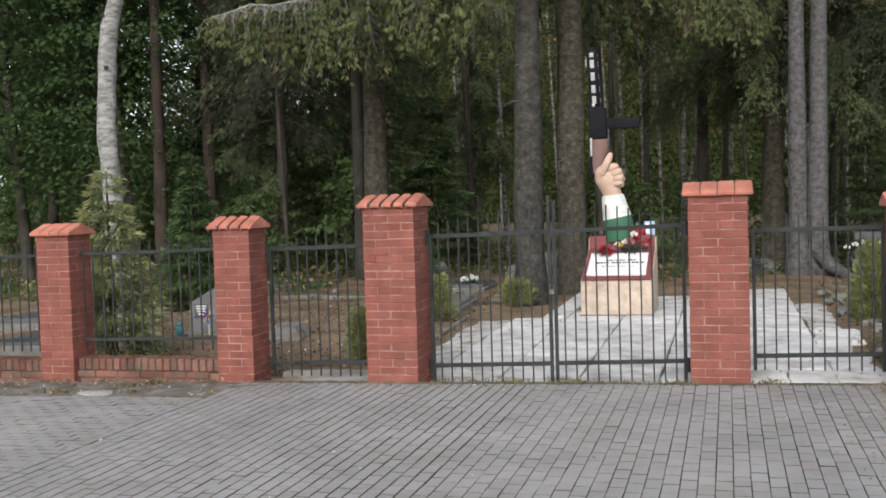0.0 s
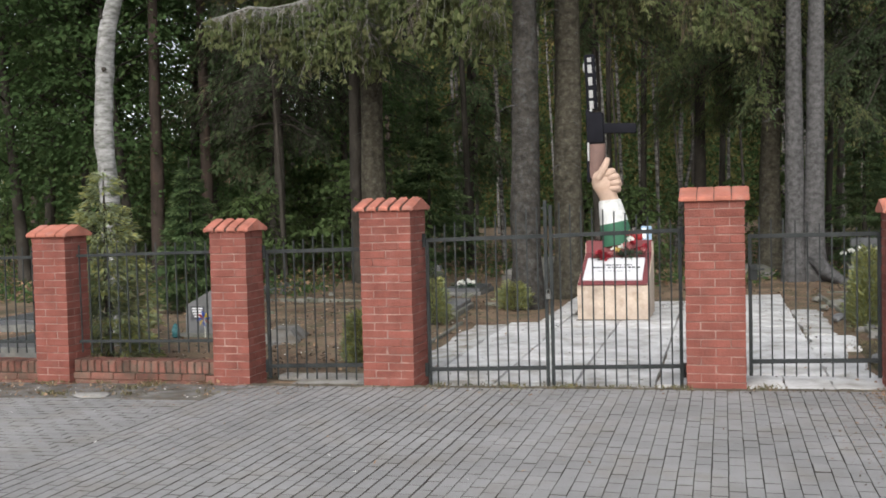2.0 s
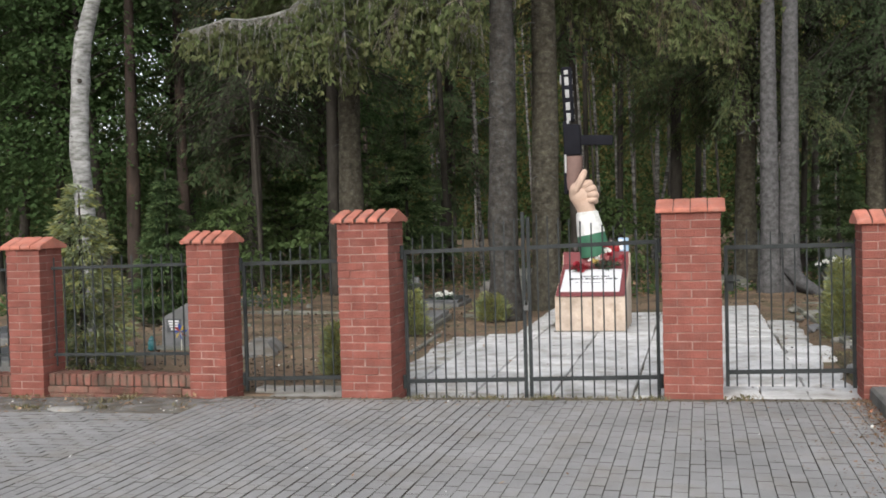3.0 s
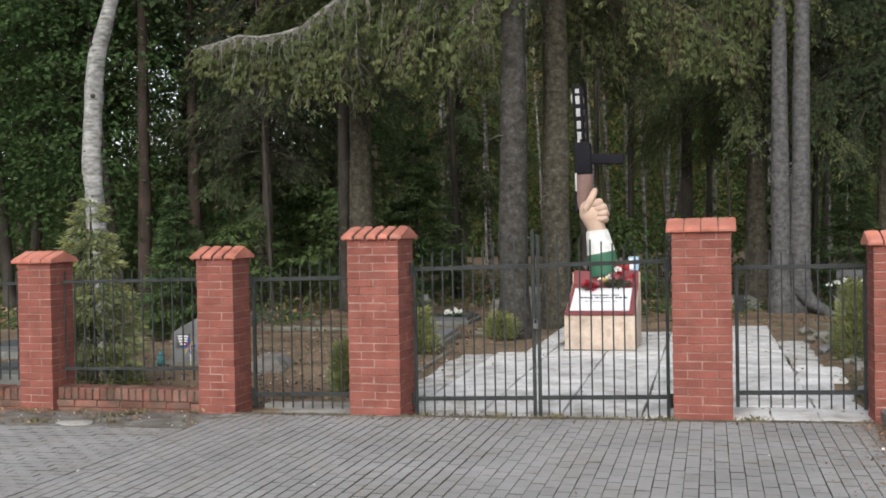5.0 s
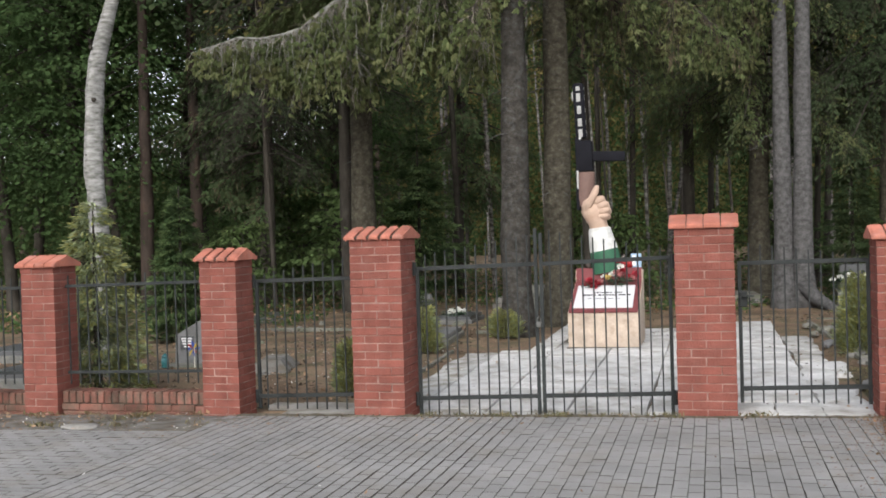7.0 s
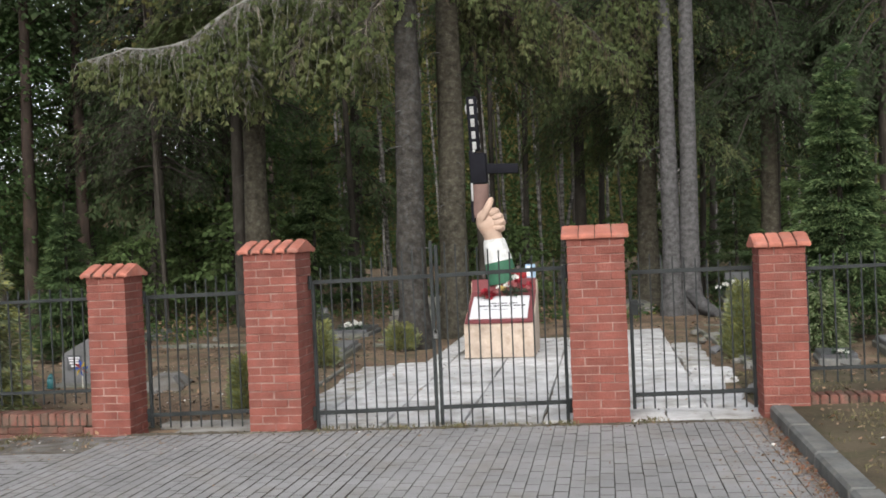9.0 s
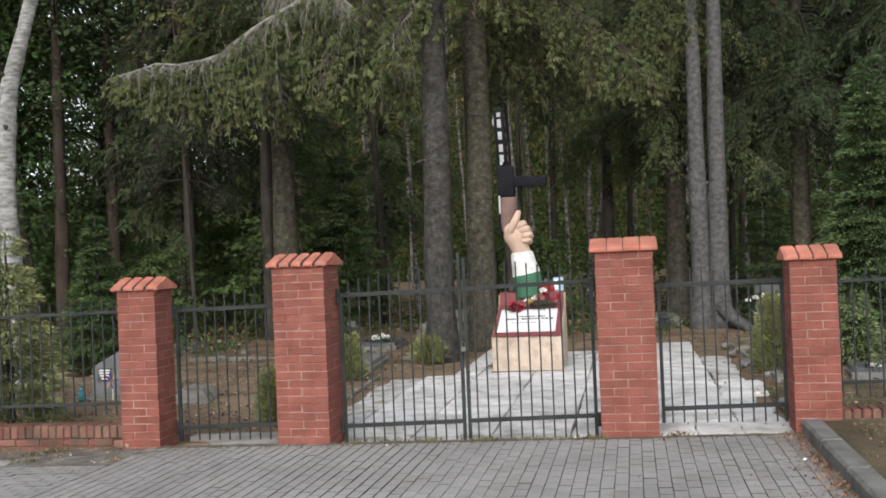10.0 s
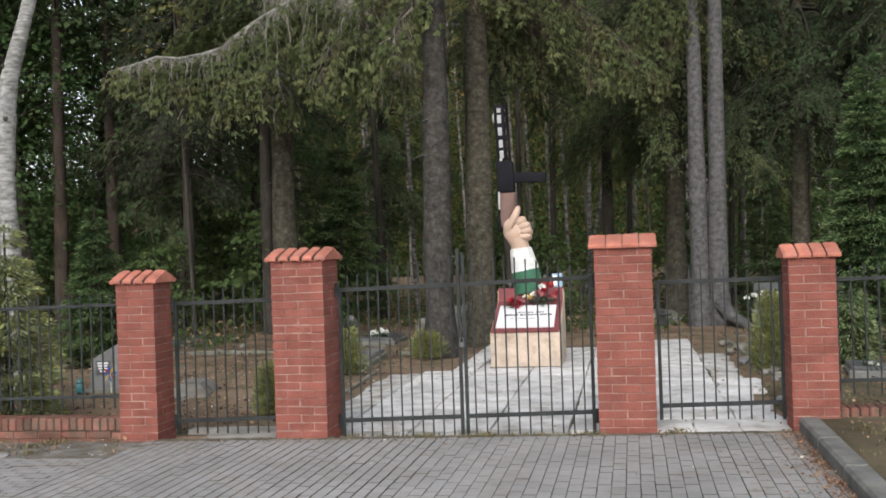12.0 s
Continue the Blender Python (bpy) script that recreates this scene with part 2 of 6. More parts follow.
def sunk(x, y):
    """Behind the double gate the ground lies a little lower and climbs back towards the monument."""
    return -0.06 * np.clip((y - 0.05) / 0.3, 0, 1) * np.clip((5.2 - y) / 4.6, 0, 1) * np.clip((3.5 - x) / 0.5, 0, 1)


def ground_z(x, y):
    return rise(x, y) + sunk(x, y)


# ---- ground: one sheet to the horizon ----


def steps(a, b, fine, far):
    left = a - np.cumsum(fine * 1.35 ** np.arange(1, 60))
    right = b + np.cumsum(fine * 1.35 ** np.arange(1, 60))
    return np.concatenate([left[left > -far][::-1], np.arange(a, b + fine / 2, fine), right[right < far]])


def build_ground():
    xs, ys = steps(-9, 9, 0.12, 600), steps(-7, 16, 0.12, 600)
    X, Y = np.meshgrid(xs, ys)
    Z = ground_z(X, Y)
    bumps = np.array([[noise.noise(Vector((x * 0.9, y * 0.9, 0))) + 0.5 * noise.noise(Vector((x * 3.1, y * 3.1, 4))) for x in xs] for y in ys])
    soil = (Y > 0.35) & ~((X > -0.1) & (X < 4.7) & (Y < 9.2))
    Z = Z + np.where(soil & (np.abs(X) < 30) & (Y < 60), 0.035 * bumps + 0.0, 0)
    paved = (Y <= 0.35) & (X < 4.72) & (X > -9.3) & (Y > -11.6)
    slabbed = (Y > 0.35) & (X > -0.1) & (X < 4.7) & (Y < 9.2)
    Z = Z - np.where(paved, 0.045, 0) - np.where(slabbed, 0.045, 0)
    lawn = (X > 4.78) & (Y < 1.5)
    Z = Z + np.where(lawn, 0.11 * np.clip((1.5 - Y) / 1.0, 0, 1) + 0.012 * bumps, 0)
    nx = len(xs)
    verts = np.stack([X, Y, Z], -1).reshape(-1, 3)
    i = (np.arange(len(ys) - 1)[:, None] * nx + np.arange(nx - 1)[None]).ravel()
    faces = np.stack([i, i + 1, i + nx + 1, i + nx], 1)
    me = bpy.data.meshes.new("ground")
    me.from_pydata(verts, [], faces.tolist())
    me.materials.append(SOIL)
    me.materials.append(SAND)
    me.materials.append(LAWN)
    mx, my = (X[:-1, :-1] + X[1:, 1:]) / 2, (Y[:-1, :-1] + Y[1:, 1:]) / 2
    me.polygons.foreach_set("material_index", (((my <= 0.3) & (mx < 4.72) & (mx > -9.3) & (my > -11.6)) + 2 * ((mx >= 4.72) & (my < 3.0))).astype(np.int32).ravel())
    me.shade_smooth()
    tagged(new("ground", me), "brown forest soil strewn with needles and dry leaves", "ground", kind="structure")


build_ground()

# ---- brick pillars with tiled caps ----
COURSE, BRICK_H = 0.0751, 0.0662
BRICK_MESH = box_mesh("brick", 0.245, 0.121, BRICK_H, BRICK, 0.004)
LONG_BRICK = box_mesh("brick", 0.2535, 0.122, BRICK_H, BRICK, 0.004)
CAP_RISE = 0.078


def tile_mesh(width, run, gap=0.006):
    """One cap tile: a slab along the slope with a rounded nose at the eave. x: width, y: from the eave (0) to the ridge."""
    profile = [(0.008, -0.024), (-0.001, -0.018), (-0.004, 0.0), (0.0, 0.012), (0.014, 0.022)]
    top = [(run * s, 0.022 + CAP_RISE * s) for s in (0.35, 0.7, 1.0)]
    bottom = [(run, CAP_RISE - 0.012), (0.05, -0.012)]
    ring = profile + top + bottom
    verts, faces, n = [], [], len(ring)
    for x, lift in ((gap, -0.4 * gap), (gap + width * 0.12, 0.4 * gap), (width * 0.8 - gap, 0.3 * gap), (width - gap, -0.35 * gap)):
        verts += [(x, y, z + lift) for y, z in ring]
    for s in range(3):
        for i in range(n):
            j = (i + 1) % n
            faces.append((s * n + i, (s + 1) * n + i, (s + 1) * n + j, s * n + j))
    faces += [tuple(range(n)), tuple(range(4 * n - 1, 3 * n - 1, -1))]
    return mesh_of("roof_tile", verts, faces, TILE)


def brick_pillar(x, width, top, courses, tiles, label, mortar=MORTAR, uneven=1.0, gap=0.007):
    """A square pillar whose front stands on y = 0, with its left edge at x; its courses are counted down from the top."""
    two = width > 0.45
    low = top - courses * COURSE
    root = thing("brick_pillar", (x, 0, low), label, "pillar", "fence pillars")
    core = box_bm(width - 0.012, width - 0.012, courses * COURSE + 0.1)
    part("mortar_core", core, mortar, root, at=(width / 2, width / 2, courses * COURSE / 2 - 0.05))
    rng = random.Random(int(x * 100))
    h, q = (0.0605, 0.1225) if two else (0.061, 0.1268)
    for c in range(courses):
        z = (c + 0.5) * COURSE
        w = width
        if two:
            if (courses - c) % 2 == 0:
                spots = [(q, h, 0), (w - q, h, 0), (q, w - h, 0), (w - q, w - h, 0), (h, w / 2, 90), (w - h, w / 2, 90)]
            else:
                spots = [(h, q, 90), (h, w - q, 90), (w - h, q, 90), (w - h, w - q, 90), (w / 2, h, 0), (w / 2, w - h, 0)]
        elif c % 2:
            spots = [(q, h, 0), (w - h, q, 90), (w - q, w - h, 0), (h, w - q, 90)]
        else:
            spots = [(w - q, h, 0), (w - h, w - q, 90), (q, w - h, 0), (h, q, 90)]
        for bx, by, turn in spots:
            ob = part("brick", BRICK_MESH if two else LONG_BRICK, None, root)
            ob.matrix_basis = pose(bx + rng.uniform(-1, 1) * 0.002, by + rng.uniform(-1, 1) * 0.0025 * uneven, z + rng.uniform(-1, 1) * 0.001 * uneven, 0, rng.uniform(-0.3, 0.3) * uneven, turn + rng.uniform(-0.3, 0.3))
    over, run = 0.038, width / 2 + 0.038
    cap_z = courses * COURSE
    y0, y1, mid = -over, width + over, width / 2
    ends = [-over + 0.006, width + over - 0.006]
    section = [(y0 + 0.02, 0.0), (y1 - 0.02, 0.0), (y1 - 0.02, 0.02), (mid, CAP_RISE + 0.012), (y0 + 0.02, 0.02)]
    verts = [(e, y, z) for e in ends for y, z in section]
    faces = [(4, 3, 2, 1, 0), (5, 6, 7, 8, 9)] + [(i, (i + 1) % 5, 5 + (i + 1) % 5, 5 + i) for i in range(5)]
    cap = part("cap", mesh_of("cap", verts, faces, SAND), None, root, "orange clay tiles laid as a small gable roof", at=(0, 0, cap_z))
    gable = [(y0 + 0.004, -0.004), (y1 - 0.004, -0.004), (y1 - 0.004, 0.022), (mid, CAP_RISE + 0.03), (y0 + 0.004, 0.022)]
    for e0, e1 in ((-over - 0.004, -over + 0.022), (width + over - 0.022, width + over + 0.004)):
        plate = [(e, y, z) for e in (e0, e1) for y, z in gable]
        part("gable_end", mesh_of("gable_end", plate, faces, TILE), None, cap)
    tw = (width + 2 * over) / tiles
    shared = tile_mesh(tw, run, gap)
    for i in range(tiles):
        front = part("roof_tile", shared, None, cap)
        front.matrix_basis = pose(-over + i * tw, y0, 0.012, rng.uniform(-0.6, 0.6), rng.uniform(-0.8, 0.8), 0)
        back = part("roof_tile", shared, None, cap)
        back.matrix_basis = pose(-over + (i + 1) * tw, y1, 0.012, 0, rng.uniform(-0.8, 0.8), 180)
    return root


TALL = "tall square red brick pillar with an orange tile cap"
SHORT = "square red brick fence pillar with an orange tile cap"
PILLARS = [(-3.571, 0.386, 1.467, 21, 4, SHORT, MORTAR, 1.0, 0.005), (-1.557, 0.386, 1.487, 21, 4, SHORT, MORTAR, 1.2, 0.014), (0.0, 0.501, 1.652, 23, 5, TALL, MORTAR, 2.4, 0.015),
           (2.972, 0.501, 1.673, 23, 4, TALL, MORTAR, 1.0, 0.004), (4.603, 0.386, 1.538, 21, 4, SHORT, MORTAR, 1.0, 0.007)]
for spec in PILLARS:
    brick_pillar(*spec)

# ---- dwarf walls under the fence panels ----
EDGE_BRICK = box_mesh("edge_brick", 0.067, 0.25, 0.12, BRICK_OLD, 0.008)
OLD_BRICK = box_mesh("old_brick", 0.245, 0.121, BRICK_H, BRICK_OLD, 0.006)


def dwarf_wall(x0, x1, top, low, label):
    root = thing("dwarf_wall", (x0, 0.07, low), label, "wall", kind="structure")
    h = top - low
    part("mortar_core", box_bm(x1 - x0, 0.225, h - 0.11), MORTAR_RED, root, at=((x1 - x0) / 2, 0.128, (h - 0.13) / 2 - 0.02))
    part("joint_bed", box_bm(x1 - x0, 0.222, 0.108), SAND, root, at=((x1 - x0) / 2, 0.125, h - 0.075))
    rng = random.Random(int(x0 * 10))
    n = round((x1 - x0) / 0.081)
    for i in range(n):
        ob = part("brick", EDGE_BRICK, None, root)
        ob.matrix_basis = pose((i + 0.5) * (x1 - x0) / n, 0.125 + rng.uniform(-1, 1) * 0.003, h - 0.06 + rng.uniform(-1, 1) * 0.002, rng.uniform(-1, 1), rng.uniform(-1.5, 1.5), 0)
    z, row = h - 0.128 - BRICK_H / 2, 0
    while z > -0.06:
        x = 0.125 if row % 2 else 0.065
        while x < x1 - x0 - 0.05:
            ob = part("brick", OLD_BRICK, None, root)
            ob.matrix_basis = pose(min(x, x1 - x0 - 0.125), 0.06, z, 0, 0, rng.uniform(-0.4, 0.4))
            x += 0.26
        z -= COURSE
        row += 1


dwarf_wall(-3.18, -1.56, 0.188, -0.05, "low red brick wall topped by bricks on edge")
dwarf_wall(-6.4, -3.574, 0.165, -0.06, "low red brick wall topped by bricks on edge")
dwarf_wall(4.995, 8.2, 0.245, 0.09, "low red brick wall half sunk in the grass")

# ---- fence panels and gates of iron bars ----
BAR_MESHES = {}


def bar(parent, x, y, z0, z1, size=0.0135, name="bar"):
    key = (round(z1 - z0, 3), size)
    if key not in BAR_MESHES:
        BAR_MESHES[key] = box_mesh("bar", size, size, z1 - z0, IRON, 0.002, base=True)
    return part(name, BAR_MESHES[key], None, parent, at=(x, y, z0))


def rail(parent, x0, x1, y, z0, z1, high=0.04, deep=0.02, name="rail", label=""):
    """A flat bar from (x0, z0) to (x1, z1)."""
    ob = part(name, box_bm(math.hypot(x1 - x0, z1 - z0), deep, high, 0.002), IRON, parent, label)
    ob.matrix_basis = pose((x0 + x1) / 2, y, (z0 + z1) / 2, 0, -math.degrees(math.atan2(z1 - z0, x1 - x0)), 0)
    return ob


def fence_panel(x0, x1, lean, zs, label):
    """Bars on two rails; zs: bottom, low rail, top rail, tips at the left end; lean: rise per metre."""
    root = thing("fence_panel", (x0, 0.19, zs[0]), label, "fence", "fence panels")
    n = round((x1 - x0) / 0.112)
    for i in range(n + 1):
        x = (x1 - x0) * (i + 0.15) / (n + 0.3)
        k = lean * x
        bar(root, x, 0, k, zs[3] - zs[0] + k)
    for z in (zs[1], zs[2]):
        rail(root, -0.01, x1 - x0 + 0.01, 0.0, z - zs[0], z - zs[0] + lean * (x1 - x0), 0.03, 0.03)
    return root


fence_panel(-3.165, -1.575, 0.014, (0.245, 0.365, 1.255, 1.365), "dark painted iron bar fence panel over a dwarf wall")
fence_panel(-6.3, -3.59, 0.014, (0.20, 0.32, 1.21, 1.32), "dark painted iron bar fence panel over a dwarf wall")
fence_panel(5.01, 8.2, 0.014, (0.335, 0.46, 1.33, 1.45), "dark painted iron bar fence panel behind grass")

GATE_Y = 0.41


def gate_leaf(x0, x1, low, rails, tips, hinge_left, label, lock=False, feet=(0.0, 0.0)):
    """A leaf from x0 to x1: end posts, two rails ((low left, low right), (high left, high right)), bars with tips on a slope."""
    root = thing("metal_gate", (x0, GATE_Y, low), label, "gate", "gates")
    span = x1 - x0
    posts = ((0.02, tips[0] + feet[0]), (span - 0.02, tips[1] + feet[1]))
    for px, top in posts:
        bar(root, px, 0, 0.0, top - low, 0.032, "post")
    for (a, c), deep in zip(rails, (0.03, 0.03)):
        rail(root, 0.03, span - 0.03, 0.0, a - low, c - low, 0.038, deep)
    n = round(span / 0.103)
    for i in range(1, n):
        x = span * i / n
        bar(root, x, 0, 0.0, tips[0] + (tips[1] - tips[0]) * i / n - low)
    side = -0.005 if hinge_left else span + 0.005
    for z in (rails[0][0] - low, rails[1][0] - low):
        bm = bmesh.new()
        bmesh.ops.create_cone(bm, cap_ends=True, segments=10, radius1=0.021, radius2=0.021, depth=0.13)
        hinge = part("hinge", bm, IRON, root, at=(side, -0.02, z))
        part("hinge_plate", box_bm(0.012, 0.02, 0.12, 0.002), IRON, hinge, at=(-0.022 if hinge_left else 0.022, 0, 0))
    if lock:
        lx = 0.05 if not hinge_left else span - 0.05
        box = part("lock_box", box_bm(0.07, 0.045, 0.14, 0.006), IRON, root, at=(lx, -0.005, 1.02 - low))
        part("handle", box_bm(0.10, 0.018, 0.018, 0.004), IRON, box, at=(0.04, -0.05, 0.03))
    return root


def padlock(x, y, z):
    root = thing("padlock", (x, y, z), "small pale metal padlock on the double gate", "padlock")
    part("case", box_bm(0.05, 0.025, 0.055, 0.008), STEEL, root, at=(0, 0, -0.05))
    v, f = tube([(-0.017, 0, -0.025, 0.005), (-0.017, 0, 0.005, 0.005), (0.0, 0, 0.022, 0.005), (0.017, 0, 0.005, 0.005), (0.017, 0, -0.025, 0.005)], 6)
    part("shackle", mesh_of("shackle", v, f, STEEL), None, root)


padlock(1.715, GATE_Y - 0.04, 0.86)
gate_leaf(-1.16, -0.01, -0.02, ((0.105, 0.135), (1.26, 1.275)), (1.31, 1.52), True, "dark painted iron bar pedestrian gate, closed", feet=(-0.03, -0.2))
gate_leaf(0.52, 1.712, -0.075, ((0.10, 0.135), (1.35, 1.372)), (1.47, 1.665), True, "leaf of a closed double gate of dark iron bars", feet=(-0.1, 0.04))
gate_leaf(1.722, 2.935, -0.03, ((0.137, 0.17), (1.372, 1.405)), (1.70, 1.48), False, "leaf of a closed double gate of dark iron bars", feet=(-0.04, -0.06))
gate_leaf(3.50, 4.61, 0.095, ((0.222, 0.248), (1.34, 1.347)), (1.53, 1.38), False, "dark painted iron bar pedestrian gate with a lock box", lock=True, feet=(-0.17, -0.02))

# ---- paving: pale slabs behind the gates ----
def slab_piece(parent, x0, x1, y0, y1, seed, ragged=False, mat=SLAB):
    """One concrete slab with worn edges; its corners sit a little uneven."""
    rng = random.Random(seed)
    g = 0.010
    bm = bmesh.new()
    ring = []
    corners = [(x0 + g, y0 + g), (x1 - g, y0 + g), (x1 - g, y1 - g), (x0 + g, y1 - g)]
    for i in range(4):
        a, c = corners[i], corners[(i + 1) % 4]
        for s in (0.0, 0.28, 0.55, 0.8):
            j = 0.022 if not ragged else 0.09
            ring.append((a[0] + (c[0] - a[0]) * s + rng.uniform(-j, j) * (s > 0) * 0.5, a[1] + (c[1] - a[1]) * s + rng.uniform(-j, j) * (s > 0) * 0.5))
    tilt, lift = (rng.uniform(-0.006, 0.006), rng.uniform(-0.003, 0.003)), rng.uniform(-0.004, 0.005)
    cx, cy = (x0 + x1) / 2, (y0 + y1) / 2

    def z(x, y):
        return float(ground_z(x, y)) + lift + tilt[0] * (x - cx) + tilt[1] * (y - cy)

    inner = [(cx + (x - cx) * (1 - 0.012 / max(x1 - x0, 0.2)), cy + (y - cy) * (1 - 0.012 / max(y1 - y0, 0.2))) for x, y in ring]
    top = [bm.verts.new((x, y, z(x, y))) for x, y in inner]
    edge = [bm.verts.new((x, y, z(x, y) - 0.006)) for x, y in ring]
    foot = [bm.verts.new((x, y, z(x, y) - 0.06)) for x, y in ring]
    n = len(ring)
    mid = bm.verts.new((cx, cy, z(cx, cy)))
    for i in range(n):
        j = (i + 1) % n
        bm.faces.new((mid, top[i], top[j]))
        bm.faces.new((edge[i], edge[j], top[j], top[i]))
        bm.faces.new((foot[i], foot[j], edge[j], edge[i]))
    return part("slab", bm, mat, parent)


terrace = thing("pavement", (0, 0, 0), "pale grey concrete slabs with cracked joints", "paving", kind="structure")
COLUMNS = [  # x from, x to, cross joints
    (0.38, 1.13, (0.05, 0.72, 1.55, 2.30, 2.96, 4.02, 5.12)),
    (1.13, 1.91, (0.04, 0.66, 1.95, 2.80, 3.62, 4.40, 5.20, 6.00)),
    (1.91, 2.67, (0.05, 0.68, 1.94, 3.62, 4.45, 5.20, 6.12, 7.0, 7.9)),
    (2.67, 3.43, (0.52, 1.20, 1.95, 2.75, 3.62, 4.48, 5.3, 6.13, 7.0, 7.9, 8.9)),
    (3.43, 3.80, (0.05, 0.78)),
    (3.80, 4.20, (0.05, 0.78)),
    (3.43, 4.20, (0.78, 1.55, 2.3, 3.05, 3.75, 4.47, 5.3, 6.1, 7.0, 7.9, 8.86)),
    (4.20, 4.60, (0.09, 0.80, 1.75)),
    (4.20, 4.60, (1.75, 2.55, 3.60)),
    (4.20, 4.58, (3.75, 4.7, 5.6, 6.4)),
    (0.78, 1.13, (5.12, 6.0, 7.0, 8.0, 9.0)),
]
count = 0
for x0, x1, joints in COLUMNS:
    for a, c in zip(joints, joints[1:]):
        count += 1
        wide = x1
        if x1 == 4.60:
            wide = 4.60 + 0.12 * math.sin(count * 2.3)
        slab_piece(terrace, x0, wide, a, c, count, ragged=x1 in (4.60, 4.58, 0.38), mat=SLAB_DIRTY if (c < 0.75 and x1 < 2.7) or x1 == 4.58 else SLAB)
for i, (x0, x1, y0, y1) in enumerate([(0.06, 0.38, 0.45, 1.5), (-0.02, 0.38, 1.5, 2.4), (-0.06, 0.38, 2.4, 3.5), (-0.08, 0.38, 3.5, 4.9)]):
    slab_piece(terrace, x0, x1, y0, y1, 90 + i, ragged=True, mat=SLAB_DIRTY)
# the small gate's concrete doorstep
step = thing("doorstep", (-0.7, 0.35, -0.07), "weathered grey concrete slab under the small gate", "doorstep", kind="structure")
slab = part("slab", box_bm(0.84, 0.74, 0.06, 0.015), STEP, step)
slab.matrix_basis = pose(0.30, 0.10, 0.022, 0, 0, 3)
slab = part("slab", box_bm(0.34, 0.20, 0.06, 0.015), STEP, step)
slab.matrix_basis = pose(-0.26, 0.30, 0.026, 0, 0, -4)

# ---- pedestal of the monument ----
CREAM = material("cream_paint", (0.41, 0.335, 0.272), 0.9, 0.18, 4.5, 30, 0.3, second=(0.29, 0.225, 0.168), amount=0.38)
RED_PAINT = material("dark_red_paint", (0.155, 0.042, 0.045), 0.7, 0.15, 4, 40, 0.15)
PLAQUE = material("white_stone", (0.60, 0.60, 0.615), 0.5, 0.06, 3, 40, 0.05)
INK = material("dark_lettering", (0.03, 0.03, 0.03), 0.7, 0.1, 4, 40, 0)


def prism(x0, x1, section):
    bm = bmesh.new()
    a = [bm.verts.new((x0, y, z)) for y, z in section]
    c = [bm.verts.new((x1, y, z)) for y, z in section]
    bm.faces.new(a[::-1])
    bm.faces.new(c)
    n = len(section)
    for i in range(n):
        bm.faces.new((a[i], a[(i + 1) % n], c[(i + 1) % n], c[i]))
    bmesh.ops.recalc_face_normals(bm, faces=bm.faces[:])
    return bm


def build_pedestal():
    root = thing("monument_pedestal", (1.80, 5.24, 0.02), "cream pedestal with a sloping dark red top and white plaque", "pedestal")
    body = prism(-0.49, 0.49, [(0, -0.05), (1.22, -0.05), (1.22, 1.045), (0.98, 1.045), (0.96, 0.87), (0, 0.485)])
    bmesh.ops.bevel(body, geom=body.edges[:], offset=0.012, segments=2, affect="EDGES")
    part("body", body, CREAM, root)
    part("top_facing", prism(-0.475, 0.475, [(-0.006, 0.490), (0.955, 0.876), (0.955, 0.892), (-0.012, 0.510)]), RED_PAINT, root, "dark red painted facing")
    part("back_facing", prism(-0.475, 0.475, [(0.952, 0.894), (0.966, 1.068), (1.20, 1.068), (1.20, 1.050), (0.985, 1.048), (0.968, 0.894)]), RED_PAINT, root, "dark red painted facing")
    slope = math.degrees(math.atan2(0.385, 0.96))
    slab = part("plaque", box_bm(0.82, 0.70, 0.03, 0.006), PLAQUE, root, "white stone plaque with dark lettering")
    slab.matrix_basis = pose(-0.01, 0.40, 0.512 + 0.40 * 0.4 + 0.014, slope, 0, 0)
    rng = random.Random(4)
    for row, (y, high, x0, x1) in enumerate(((0.10, 0.035, -0.16, 0.22), (0.02, 0.045, -0.30, 0.34), (-0.10, 0.012, -0.22, 0.26))):
        x = x0
        while x < x1:
            w = rng.uniform(0.018, 0.045)
            part("lettering", box_bm(w, high, 0.004), INK, slab, at=(x + w / 2, y, 0.016))
            x += w + rng.choice((0.012, 0.012, 0.035))
    part("plinth_joint", box_bm(1.02, 0.03, 0.03, 0.006), DAMP, root, at=(0, -0.008, 0.0))
    return root


build_pedestal()

# ---- monument: a raised forearm with a gun ----
SKIN = material("sand_coloured_paint", (0.42, 0.30, 0.232), 0.7, 0.10, 5, 40, 0.1)
CUFF = material("white_paint", (0.52, 0.52, 0.505), 0.8, 0.14, 6, 40, 0.15, second=(0.34, 0.34, 0.32), amount=0.35)
GREEN = material("green_paint", (0.03, 0.105, 0.06), 0.7, 0.15, 5, 40, 0.1)
BLACK = material("black_paint", (0.010, 0.010, 0.013), 0.85, 0.2, 5, 40, 0.1, gloss=0.1)
WINDOW_PAINT = material("grey_white_paint", (0.31, 0.31, 0.30), 0.8, 0.12, 5, 40, 0.1)
WOOD_PAINT = material("brown_paint", (0.16, 0.10, 0.085), 0.7, 0.12, 5, 40, 0.1)


